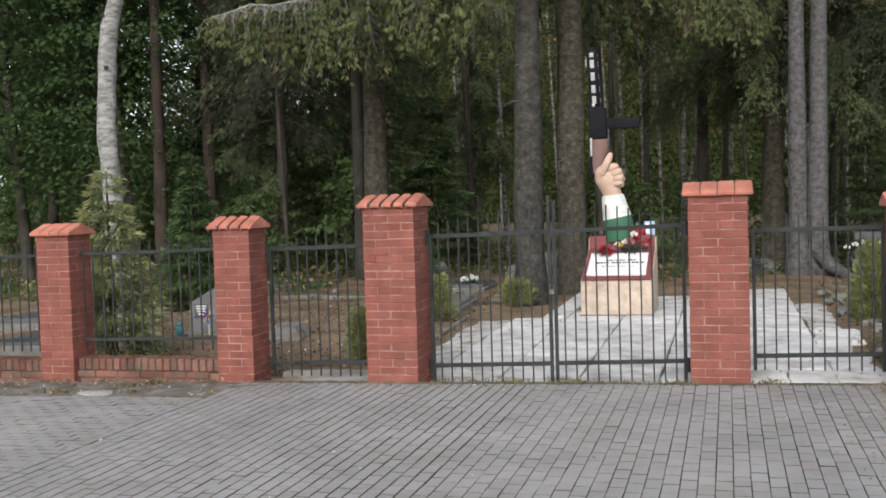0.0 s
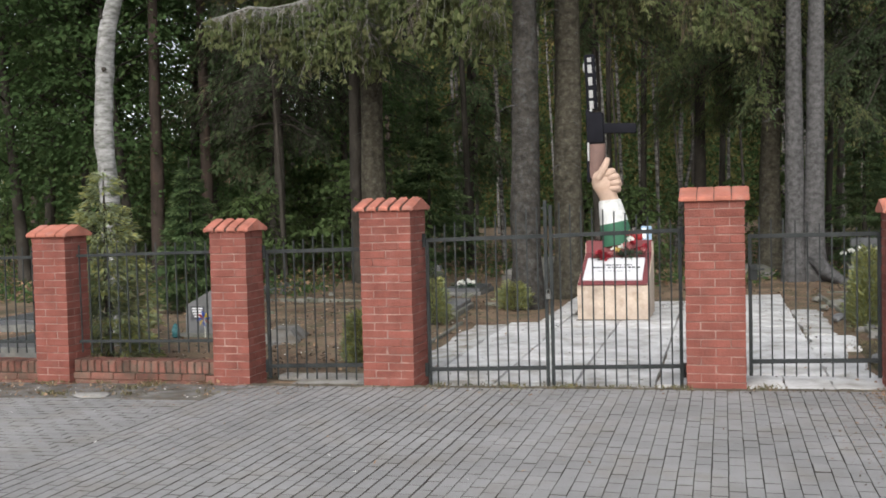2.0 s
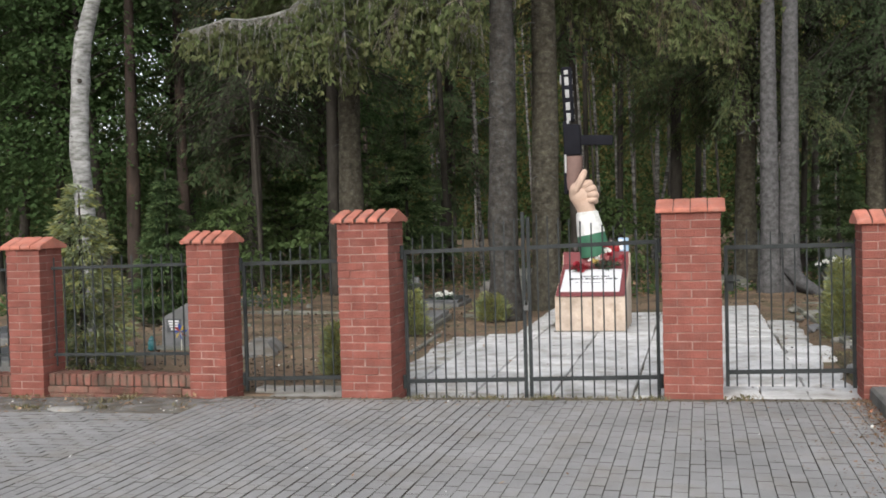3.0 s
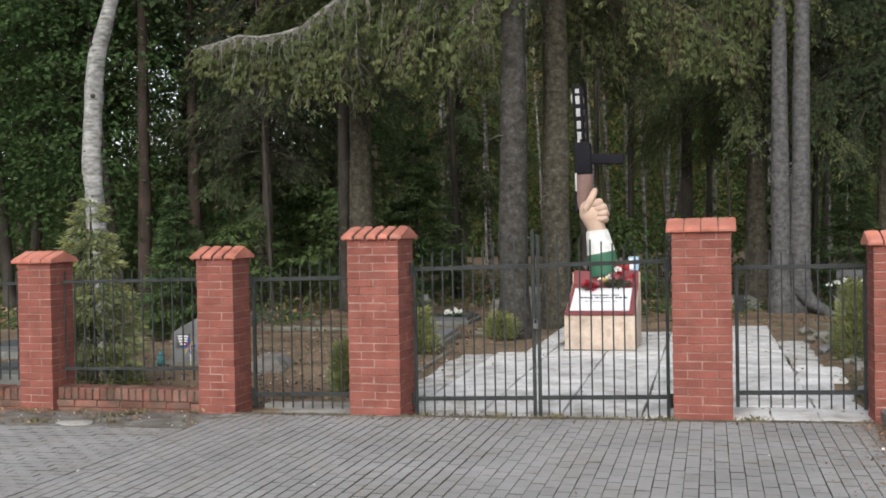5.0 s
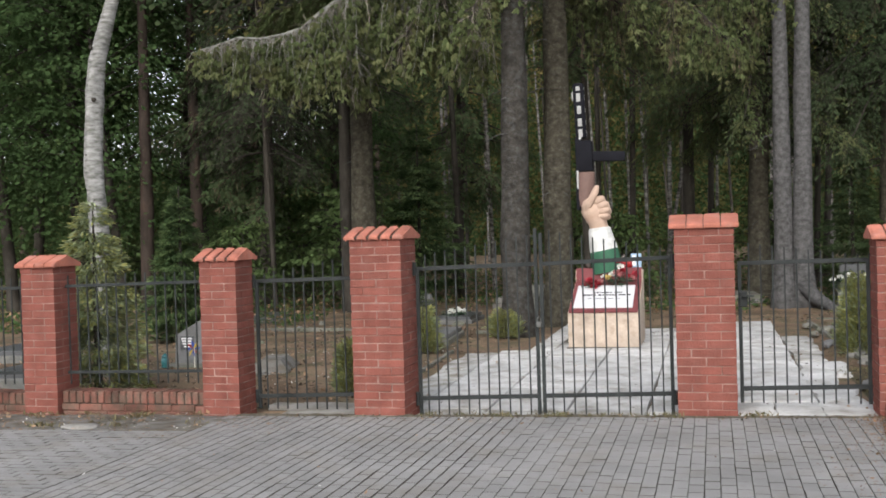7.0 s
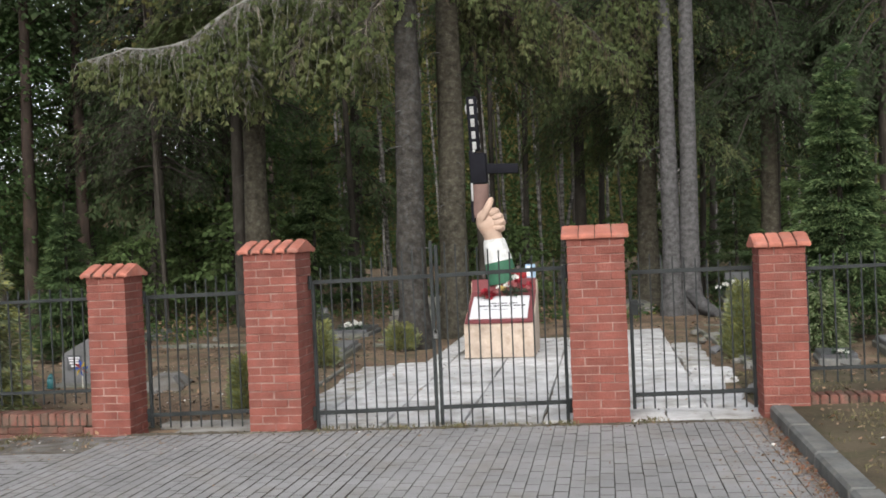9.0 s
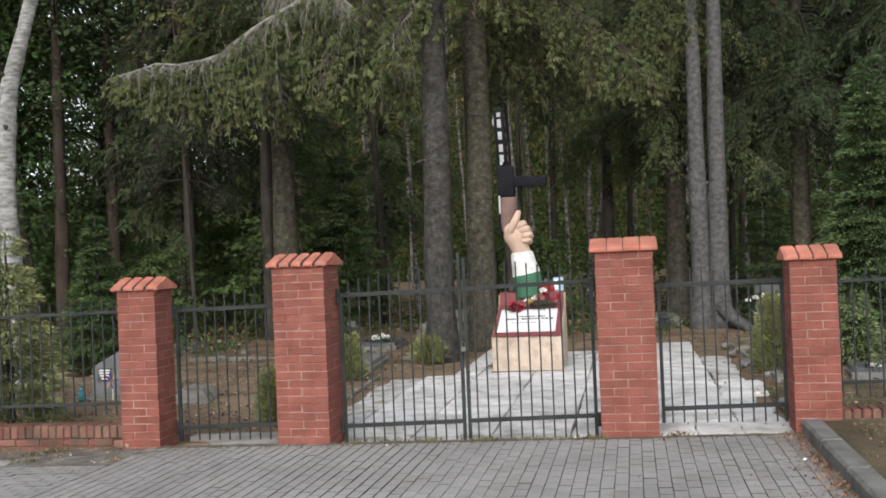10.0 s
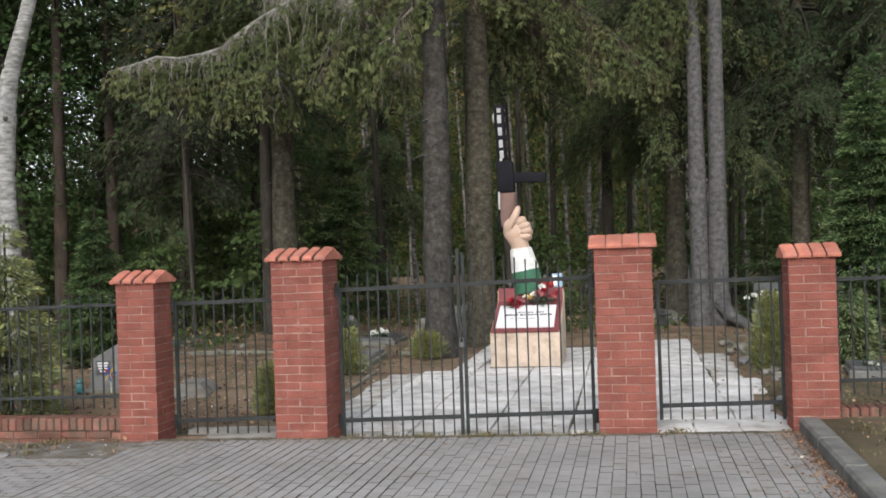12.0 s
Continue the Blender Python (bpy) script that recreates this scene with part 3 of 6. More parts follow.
def build_monument():
    parts = []

    def add(verts, faces, mat):
        parts.append(([Vector(v) for v in verts], faces, mat))

    def add_bm(bm, m, mat):
        bm.verts.ensure_lookup_table()
        add([m @ v.co for v in bm.verts], [tuple(v.index for v in f.verts) for f in bm.faces], mat)
        bm.free()

    def ball(x, y, z, sx, sy, sz, mat, turn=0.0):
        bm = bmesh.new()
        bmesh.ops.create_uvsphere(bm, u_segments=16, v_segments=10, radius=1)
        add_bm(bm, pose(x, y, z, 0, turn, 0) @ Matrix.Diagonal((sx, sy, sz, 1)), mat)

    def block(x, y, z, lx, ly, lz, mat, turn=0.0, c=0.01):
        add_bm(box_bm(lx, ly, lz, c, segments=2), pose(x, y, z, 0, turn, 0), mat)

    # x and z relative to the pedestal's middle top; the arm leans to the left
    add(*tube([(0.06, 0, -0.06, 0.235), (0.03, 0, 0.12, 0.225), (0.004, 0, 0.27, 0.205)], 20), 0)
    add(*tube([(0.006, 0, 0.265, 0.212), (-0.024, 0, 0.42, 0.188), (-0.05, 0, 0.58, 0.165), (-0.052, 0, 0.60, 0.150)], 20), 1)
    add(*tube([(-0.045, 0, 0.56, 0.14), (-0.07, 0, 0.66, 0.135), (-0.09, 0, 0.76, 0.17)], 18), 2)
    ball(-0.10, 0, 0.86, 0.215, 0.15, 0.20, 2, 14)
    ball(-0.19, -0.02, 0.93, 0.12, 0.13, 0.15, 2)
    for i, (x, z, s) in enumerate(((-0.045, 1.00, 0.084), (0.008, 0.93, 0.080), (0.034, 0.85, 0.074), (0.022, 0.770, 0.064))):
        ball(x, -0.085, z, 0.105, 0.075, s * 0.80, 2, -24 + 6 * i)
        ball(x + 0.05, -0.01, z - 0.012, 0.055, 0.09, s * 0.78, 2, -24)
    add(*tube([(-0.20, -0.13, 0.92, 0.055), (-0.13, -0.15, 1.04, 0.056), (-0.08, -0.14, 1.14, 0.052), (-0.055, -0.12, 1.205, 0.038), (-0.05, -0.115, 1.22, 0.018)], 12), 2)
    # the gun: wooden stock, black body, side magazine, pierced jacket
    add(*tube([(-0.27, 0.0, 0.92, 0.09), (-0.25, 0.0, 1.05, 0.115), (-0.225, 0.0, 1.25, 0.125), (-0.225, 0.0, 1.43, 0.13)], 12), 4)
    block(-0.345, 0.0, 1.18, 0.05, 0.16, 0.62, 3)
    block(-0.340, -0.085, 1.32, 0.030, 0.02, 0.27, 5, 0, 0.004)
    block(-0.24, 0.0, 1.67, 0.25, 0.20, 0.46, 3, -2, 0.03)
    block(-0.32, 0.0, 1.70, 0.10, 0.16, 0.50, 3, -1.5, 0.02)
    block(0.09, 0.0, 1.655, 0.54, 0.10, 0.15, 3, 2, 0.02)
    block(-0.295, 0.0, 2.345, 0.16, 0.13, 0.82, 3, -2.2, 0.03)
    for z, h in ((2.01, 0.13), (2.17, 0.13), (2.355, 0.135), (2.54, 0.14), (2.672, 0.075)):
        x = -0.298 - 0.038 * (z - 2.345)
        block(x + 0.002, -0.064, z, 0.060, 0.012, h * 0.88, 5, -2.2, 0.005)
        block(x + 0.082, 0.0, z, 0.008, 0.022, h * 0.6, 5, -2.2, 0.003)
    ball(-0.392, 0.0, 2.57, 0.022, 0.03, 0.075, 5)
    ball(-0.292, -0.08, 1.93, 0.022, 0.022, 0.022, 1)
    verts, faces, index = [], [], []
    for v, f, m in parts:
        o = len(verts)
        verts += v
        faces += [tuple(i + o for i in face) for face in f]
        index += [m] * len(f)
    me = mesh_of("statue", verts, faces, GREEN, CUFF, SKIN, BLACK, WOOD_PAINT, WINDOW_PAINT)
    me.polygons.foreach_set("material_index", index)
    me.shade_smooth()
    me.set_sharp_from_angle(angle=radians(40))
    ob = tagged(new("statue", me), "painted monument of a raised forearm with a gun", "statue")
    ob.location = (1.72, 6.33, 1.085)


build_monument()

# ---- concrete strip along the dwarf wall ----
def build_strip():
    xs, rng = np.arange(-7.0, -0.80, 0.07), np.random.default_rng(8)
    verts, faces = [], []
    edge = [(-0.80 + 0.05 * noise.noise(Vector((x * 2.1, 0, 3))) + 0.03 * noise.noise(Vector((x * 9, 0, 3)))) * max(0.05, min(1.0, (-0.85 - x) / 0.8)) for x in xs]
    for x, e in zip(xs, edge):
        for y, z in ((e, -0.05), (e + 0.012, 0.003), (e * 0.66, 0.004), (e * 0.33, -0.004), (0.05, -0.012), (0.09, -0.014)):
            verts.append((x, y, float(rise(x, y)) + z + 0.008 * noise.noise(Vector((x * 3, y * 3, 9)))))
    n = 6
    for i in range(len(xs) - 1):
        faces += [(i * n + k, (i + 1) * n + k, (i + 1) * n + k + 1, i * n + k + 1) for k in range(n - 1)]
    tagged(new("footing_strip", mesh_of("footing_strip", verts, faces, DAMP)), "rough grey concrete strip along the foot of the wall", "paving", kind="structure")


build_strip()


def dirt_line(x0, x1, y0, y1, seed):
    """A low ragged bank of dirt where the paving ends."""
    verts, faces = [], []
    xs = np.arange(x0, x1, 0.03)
    for i, x in enumerate(xs):
        a = y0 + 0.03 * noise.noise(Vector((x * 7, seed, 0))) + 0.02 * noise.noise(Vector((x * 23, seed, 2)))
        c = y1 + 0.04 * noise.noise(Vector((x * 5, seed, 5))) + 0.02 * noise.noise(Vector((x * 19, seed, 7)))
        for y, z in ((a, -0.012), ((2 * a + c) / 3, 0.006), ((a + 2 * c) / 3, 0.007), (c, -0.012)):
            verts.append((x, y, float(ground_z(x, max(y, 0))) + z + 0.006 * noise.noise(Vector((x * 11, y * 11, seed)))))
    for i in range(len(xs) - 1):
        faces += [(4 * i + k, 4 * i + 4 + k, 4 * i + 5 + k, 4 * i + 1 + k) for k in range(3)]
    tagged(new("dirt_line", mesh_of("dirt_line", verts, faces, DIRT)), "dark dirt gathered where the paving ends", "soil", kind="structure")


DIRT = material("dark_dirt", (0.10, 0.088, 0.066), 0.97, 0.35, 5, 60, 0.6, second=(0.165, 0.15, 0.125), amount=0.4, gloss=0.1)
flat = bmesh.new()
bmesh.ops.create_icosphere(flat, subdivisions=3, radius=1)
for v in flat.verts:
    v.co *= 1 + 0.22 * noise.noise(v.co * 1.6)
    v.co.x, v.co.y, v.co.z = v.co.x * 0.19, v.co.y * 0.12, max(-0.01, v.co.z * 0.028)
me = bpy.data.meshes.new("flat_stone")
flat.to_mesh(me)
flat.free()
me.materials.append(STEP)
me.shade_smooth()
tagged(new("flat_stone", me), "flat pale stone set in the concrete strip", "stone").location = (-2.45, -0.70, float(rise(-2.45, 0)) + 0.012)
dirt_line(0.49, 4.66, -0.06, 0.07, 1)
dirt_line(-1.2, 0.02, -0.06, 0.10, 2)
dirt_line(-0.1, 0.62, -0.09, 0.0, 3)
dirt_line(2.9, 3.55, -0.09, 0.0, 4)

# ---- graves ----
GRANITE = material("grey_granite", (0.17, 0.17, 0.172), 0.5, 0.14, 4, 80, 0.05, second=(0.11, 0.11, 0.105), amount=0.45, gloss=0.4)
DARK_STONE = material("dark_stone", (0.07, 0.072, 0.076), 0.35, 0.15, 3, 60, 0.05, gloss=0.5)
PALE_STONE = material("pale_stone", (0.165, 0.158, 0.142), 0.9, 0.22, 3, 40, 0.2, second=(0.11, 0.115, 0.08), amount=0.45)
WHITE_BAR = material("white_lettering", (0.7, 0.7, 0.7), 0.6, 0.05, 4, 40, 0)
TEAL = material("teal_glass", (0.03, 0.13, 0.14), 0.25, 0.1, 5, 40, 0, gloss=0.5)
RED_PETAL = material("red_petals", (0.27, 0.018, 0.03), 0.6, 0.2, 12, 60, 0, island=0.3, through_light=0.2)
WHITE_PETAL = material("white_petals", (0.72, 0.72, 0.68), 0.6, 0.1, 12, 60, 0, island=0.15, through_light=0.2)
YELLOW_PETAL = material("yellow_petals", (0.55, 0.42, 0.14), 0.6, 0.15, 12, 60, 0, island=0.2, through_light=0.2)
PINK_PETAL = material("pink_petals", (0.4, 0.15, 0.15), 0.6, 0.15, 12, 60, 0, island=0.2, through_light=0.2)
WREATH_GREEN = material("wreath_greens", (0.022, 0.042, 0.022), 0.6, 0.25, 10, 60, 0, island=0.35)
BLUE = material("blue_plastic", (0.025, 0.06, 0.3), 0.35, 0.08, 8, 60, 0)
RED_PLASTIC = material("red_plastic", (0.22, 0.012, 0.014), 0.35, 0.08, 8, 60, 0)
YELLOW_PLASTIC = material("yellow_plastic", (0.6, 0.4, 0.04), 0.35, 0.08, 8, 60, 0)
PALE_BLUE = material("pale_blue_card", (0.25, 0.36, 0.48), 0.6, 0.08, 8, 60, 0)
DARK_GLASS = material("dark_glass", (0.045, 0.035, 0.03), 0.2, 0.1, 8, 60, 0, gloss=0.6)
WAX = material("white_wax", (0.62, 0.6, 0.52), 0.5, 0.08, 8, 60, 0)


def headstone():
    """A rough grey stone with a slanting top, a dark plate and a pale side."""
    root = thing("headstone", (-3.74, 3.9, -0.06), "grey stone headstone with slanting top and dark plate", "gravestone")
    shape = [(-0.30, 0.0), (0.26, 0.0), (0.27, 0.62), (0.14, 0.645), (-0.28, 0.42)]
    bm = bmesh.new()
    a = [bm.verts.new((x, 0.0, z)) for x, z in shape]
    c = [bm.verts.new((x + 0.015, 0.17, z * 0.985)) for x, z in shape]
    bm.faces.new(a)
    bm.faces.new(c[::-1])
    for i in range(5):
        bm.faces.new((a[(i + 1) % 5], a[i], c[i], c[(i + 1) % 5]))
    bmesh.ops.bevel(bm, geom=bm.edges[:], offset=0.012, segments=2, affect="EDGES")
    part("stone", bm, GRANITE, root)
    plate = part("plate", box_bm(0.21, 0.012, 0.19, 0.004), DARK_STONE, root, "dark plate with white lettering", at=(-0.095, -0.008, 0.315))
    for z, w in ((0.06, 0.16), (0.025, 0.15), (-0.012, 0.13), (-0.05, 0.09)):
        part("lettering", box_bm(w, 0.006, 0.022), WHITE_BAR, plate, at=(0, -0.007, z))
    part("base", box_bm(0.75, 0.5, 0.10, 0.015), PALE_STONE, root, at=(0, -0.05, -0.02))


headstone()


def lantern(x, y, z, r, h, body, lid, label, name="grave_lantern"):
    root = thing(name, (x, y, z), label, "lantern", "grave lanterns")
    v, f = tube([(0, 0, 0, r * 0.8), (0, 0, h * 0.12, r), (0, 0, h * 0.62, r * 0.95), (0, 0, h * 0.7, r * 0.75)], 12)
    part("glass", mesh_of("glass", v, f, body), None, root, smooth=True)
    v, f = tube([(0, 0, h * 0.7, r * 0.85), (0, 0, h * 0.8, r * 0.8), (0, 0, h * 0.92, r * 0.45), (0, 0, h, r * 0.12)], 12)
    part("lid", mesh_of("lid", v, f, lid), None, root, smooth=True)


lantern(-3.99, 3.55, -0.05, 0.055, 0.2, TEAL, TEAL, "teal glass grave lantern beside a headstone")


def pinwheel():
    root = thing("pinwheel", (-3.57, 3.6, -0.05), "colourful toy pinwheel on a thin stick", "pinwheel")
    bar_me = box_mesh("stick", 0.012, 0.012, 0.28, WAX, 0.002, base=True)
    part("stick", bar_me, None, root)
    for i in range(8):
        m = (BLUE, RED_PLASTIC, BLUE, YELLOW_PLASTIC)[i % 4]
        verts = [(0, -0.012, 0), (0.055, -0.03, 0.012), (0.115, -0.012, 0.03), (0.075, 0.0, -0.012), (0.05, 0.004, -0.004)]
        ob = part("blade", mesh_of("blade", verts, [(0, 1, 2), (0, 2, 3), (0, 3, 4)], m), None, root)
        ob.matrix_basis = pose(0, -0.02, 0.26, 0, 45 * i, 0)


pinwheel()


def grave_slab(x, y, lx, ly, h, turn, mat, label, tilt=0.0, head=None):
    root = thing("grave", (x, y, float(ground_z(x, y)) - 0.03), label, "grave", "graves")
    part("border", box_bm(lx, ly, h * 0.55, 0.015, base=True), DAMP if mat is PALE_STONE else KERB if mat is DARK_STONE else PALE_STONE, root)
    top = part("cover_slab", box_bm(lx * 0.9, ly * 0.9, h * 0.35, 0.012), mat, root)
    top.matrix_basis = pose(0, 0, h * 0.68, tilt, 0, 0)
    if head:
        part("headstone", box_bm(lx * 0.8, 0.1, head, 0.02, base=True), mat, root, at=(0, ly * 0.46, h * 0.5))
    root.rotation_euler.z = radians(turn)
    return root


def hipped_grave(x, y, lx, ly, h, turn, mat, label):
    """A low stone with a flat ridge and four sloping sides on a thin border."""
    root = thing("grave", (x, y, float(ground_z(x, y)) - 0.03), label, "grave", "graves")
    part("border", box_bm(lx * 1.06, ly * 1.06, 0.06, 0.012, base=True), mat, root)
    bm = bmesh.new()
    low = [bm.verts.new((sx * lx / 2, sy * ly / 2, 0.06)) for sx, sy in ((-1, -1), (1, -1), (1, 1), (-1, 1))]
    high = [bm.verts.new((sx * lx * 0.22 + lx * 0.08, sy * ly * 0.34, h)) for sx, sy in ((-1, -1), (1, -1), (1, 1), (-1, 1))]
    bm.faces.new(high)
    for a in range(4):
        bm.faces.new((low[a], low[(a + 1) % 4], high[(a + 1) % 4], high[a]))
    bmesh.ops.bevel(bm, geom=bm.edges[:], offset=0.01, segments=1, affect="EDGES")
    part("stone", bm, mat, root)
    root.rotation_euler.z = radians(turn)


hipped_grave(-2.40, 3.50, 0.58, 0.9, 0.19, 14, DAMP, "low grey grave stone with sloping sides in brown soil")
grave_slab(-0.98, 6.5, 0.75, 1.5, 0.22, 4, GRANITE, "low grey concrete grave behind a small shrub")
grave_slab(-1.40, 9.9, 0.75, 1.3, 0.2, 2, DARK_STONE, "dark stone grave with white flowers on it")
grave_slab(-3.3, 12.6, 1.0, 1.9, 0.28, 0, GRANITE, "grey stone grave under the trees", head=0.22)
grave_slab(-0.75, 13.2, 1.0, 1.9, 0.34, 0, PALE_STONE, "pale stone grave under the trees", head=0.3)
grave_slab(3.75, 13.2, 0.9, 1.7, 0.26, 5, PALE_STONE, "pale stone grave beside a spruce")
grave_slab(2.9, 15.0, 0.9, 1.7, 0.32, 5, GRANITE, "grey stone grave under the trees", head=0.2)
grave_slab(6.1, 12.4, 1.0, 1.9, 0.5, -4, DARK_STONE, "dark polished stone grave with white flowers", head=0.5)
grave_slab(7.2, 12.9, 1.0, 1.9, 0.5, -4, DARK_STONE, "dark polished stone grave", head=0.5)
grave_slab(5.98, 3.75, 0.46, 0.7, 0.18, -5, DARK_STONE, "small dark grave slab behind the iron fence")
grave_slab(7.0, 4.4, 0.7, 1.3, 0.22, -5, GRANITE, "grey grave slab beside a tall thuja")
grave_slab(-5.9, 11.2, 0.95, 1.9, 0.16, 3, DARK_STONE, "dark stone grave among the trees")
grave_slab(-7.2, 5.2, 1.0, 1.9, 0.24, 3, DARK_STONE, "wide dark stone grave behind the fence")
grave_slab(-5.3, 2.6, 0.7, 1.4, 0.28, 3, DARK_STONE, "dark stone grave behind the fence")


def edging(x0, y0, x1, y1, label):
    """Concrete edging boards set on end in a row."""
    n = max(1, round(math.hypot(x1 - x0, y1 - y0) / 0.5))
    root = thing("edging", (x0, y0, float(ground_z(x0, y0))), label, "edging", kind="structure")
    turn = math.degrees(math.atan2(y1 - y0, x1 - x0))
    me = box_mesh("board", math.hypot(x1 - x0, y1 - y0) / n - 0.01, 0.05, 0.22, PALE_STONE, 0.008)
    for i in range(n):
        ob = part("board", me, None, root)
        k = (i + 0.5) / n
        x, y = x0 + (x1 - x0) * k, y0 + (y1 - y0) * k
        ob.matrix_basis = pose(x - x0, y - y0, float(ground_z(x, y)) - float(ground_z(x0, y0)) - 0.065 + 0.012 * math.sin(7 * i), 0, 1.5 * math.sin(5 * i), turn)


edging(-5.3, 8.8, -3.0, 8.4, "pale concrete edging round a grave plot")
edging(-0.12, 0.55, -0.30, 5.0, "half-buried pale concrete edging beside the slabs")
edging(-0.55, 7.6, 0.0, 7.45, "pale concrete edging beside a tree")
edging(4.9, 8.75, 5.7, 8.6, "pale concrete edging beside the path")
edging(4.75, 8.4, 4.95, 3.0, "half-buried concrete edging beside the path")

ROCK_MESHES = []
for s in range(4):
    bm = bmesh.new()
    bmesh.ops.create_icosphere(bm, subdivisions=2, radius=1)
    for v in bm.verts:
        v.co *= 1 + 0.35 * noise.noise(v.co * 1.3 + Vector((s * 9, 0, 0)))
        v.co.z *= 0.55
    me = bpy.data.meshes.new("rock")
    bm.to_mesh(me)
    bm.free()
    me.materials.append((PALE_STONE, GRANITE)[s % 2])
    ROCK_MESHES.append(me)
rng = random.Random(17)
for i in range(26):
    if i < 14:
        x, y = 4.78 + rng.uniform(-0.12, 0.25), rng.uniform(1.6, 8.2)
    else:
        x, y = rng.uniform(-5.5, -0.4), rng.uniform(5.0, 12.5)
    s = rng.uniform(0.05, 0.13)
    ob = tagged(new("rock", ROCK_MESHES[i % 4]), "rough grey stone lying on the soil", "rock", "stones")
    ob.matrix_basis = pose(x, y, float(ground_z(x, y)) + s * 0.15, 0, 0, rng.uniform(0, 360)) @ Matrix.Diagonal((s, s * rng.uniform(0.6, 1), s, 1))


# ---- flowers and lights on the pedestal ----
def blossom(parent, x, y, z, r, mat, seed, name="blossom"):
    """A rose-like head: rings of cupped petals round a bud."""
    rng = np.random.default_rng(seed)
    n = 26
    u = rng.normal(size=(n, 3))
    u[:, 2] = np.abs(u[:, 2]) + 0.15
    u = unit(u)
    P = u * r * rng.uniform(0.15, 0.6, (n, 1))
    V = cards(rng, P, u + rng.normal(size=(n, 3)) * 0.4, r * 0.8 * np.ones(n), r * 0.95 * np.ones(n), -0.1)
    part(name, quads_mesh("blossom", V, (mat,), np.zeros(n, int)), None, parent, at=(x, y, z))


def bouquet(name, x, y, z, blooms, leaves, label, spread=0.14, leaf=1.0):
    root = thing(name, (x, y, z), label, "flowers")
    rng = np.random.default_rng(abs(int(x * 100)) + 7)
    P = rng.normal(size=(leaves, 3)) * np.array((spread, spread * 0.6, 0.03)) + np.array((0, 0, 0.05))
    D = P * np.array((4, 4, 0)) + rng.normal(size=P.shape) * 0.5 + np.array((0, 0, 0.25))
    part("greenery", quads_mesh("greenery", cards(rng, P, D, leaf * rng.uniform(0.07, 0.15, leaves), leaf * rng.uniform(0.02, 0.045, leaves), 0.15), (WREATH_GREEN,), np.zeros(leaves, int)), None, root)
    for i, (bx, by, bz, r, m) in enumerate(blooms):
        blossom(root, bx, by, bz, r, m, i + leaves)


bouquet("wreath", 1.97, 5.95, 0.86, [(-0.02, 0.0, 0.13, 0.075, PINK_PETAL), (0.05, 0.05, 0.17, 0.065, RED_PETAL), (-0.09, 0.03, 0.12, 0.055, WHITE_PETAL), (0.13, -0.02, 0.10, 0.05, RED_PETAL),
        (-0.16, 0.0, 0.09, 0.05, YELLOW_PETAL), (0.02, 0.08, 0.24, 0.05, WHITE_PETAL), (0.0, 0.1, 0.3, 0.055, RED_PETAL), (0.22, 0.06, 0.12, 0.06, RED_PETAL), (0.19, 0.0, 0.08, 0.045, PINK_PETAL), (-0.22, 0.04, 0.10, 0.045, WHITE_PETAL)], 190,
        "dark green wreath with red, pink and white flowers", 0.08, 0.6)
bouquet("bouquet", 1.58, 5.88, 0.80, [(-0.02, 0, 0.08, 0.075, RED_PETAL), (0.07, 0.02, 0.07, 0.07, RED_PETAL), (0.03, -0.03, 0.03, 0.06, RED_PETAL), (-0.06, 0.04, 0.05, 0.06, RED_PETAL), (0.12, 0.0, 0.09, 0.045, PINK_PETAL)], 60, "bunch of dark red roses on the pedestal", 0.05, 0.55)
for i, (x, r, h, g, l, text) in enumerate(((1.50, 0.045, 0.15, DARK_GLASS, DARK_GLASS, "dark grave candle on the pedestal"), (1.62, 0.05, 0.17, WAX, YELLOW_PLASTIC, "pale grave candle on the pedestal"),
                                           (1.93, 0.05, 0.17, WAX, YELLOW_PLASTIC, "pale grave candle on the pedestal"), (2.02, 0.055, 0.2, RED_PLASTIC, DARK_GLASS, "red grave candle on the pedestal"), (2.10, 0.05, 0.16, RED_PLASTIC, DARK_GLASS, "red grave candle on the pedestal"))):
    lantern(x, 6.26, 1.089, r, h, g, l, text, "grave_candle")
card = thing("card_box", (2.20, 6.28, 1.089), "pale blue and white card box on the pedestal", "box")
part("front", box_bm(0.15, 0.06, 0.2, 0.006, base=True), PALE_BLUE, card)
part("label", box_bm(0.05, 0.01, 0.15, 0.002), WHITE_BAR, card, "white strip", at=(-0.03, -0.034, 0.1))
bouquet("grave_flowers", -1.36, 9.6, 0.10, [(0.02, 0, 0.07, 0.09, WHITE_PETAL), (0.12, 0, 0.06, 0.08, WHITE_PETAL), (-0.1, 0, 0.06, 0.08, WHITE_PETAL)], 90, "white flowers on a dark grave", 0.1)
bouquet("grave_flowers", 5.95, 12.0, 0.45, [(0.15 * k - 0.45, 0.05 * (k % 2), 0.08 + 0.04 * (k % 3), 0.065, WHITE_PETAL) for k in range(7)], 160, "bunches of white flowers on a dark grave", 0.25)
bouquet("grave_flowers", 5.96, 3.45, 0.16, [(0.0, 0, 0.05, 0.04, WHITE_PETAL), (0.07, 0, 0.04, 0.035, WHITE_PETAL)], 20, "small white flowers on a dark grave slab", 0.04)

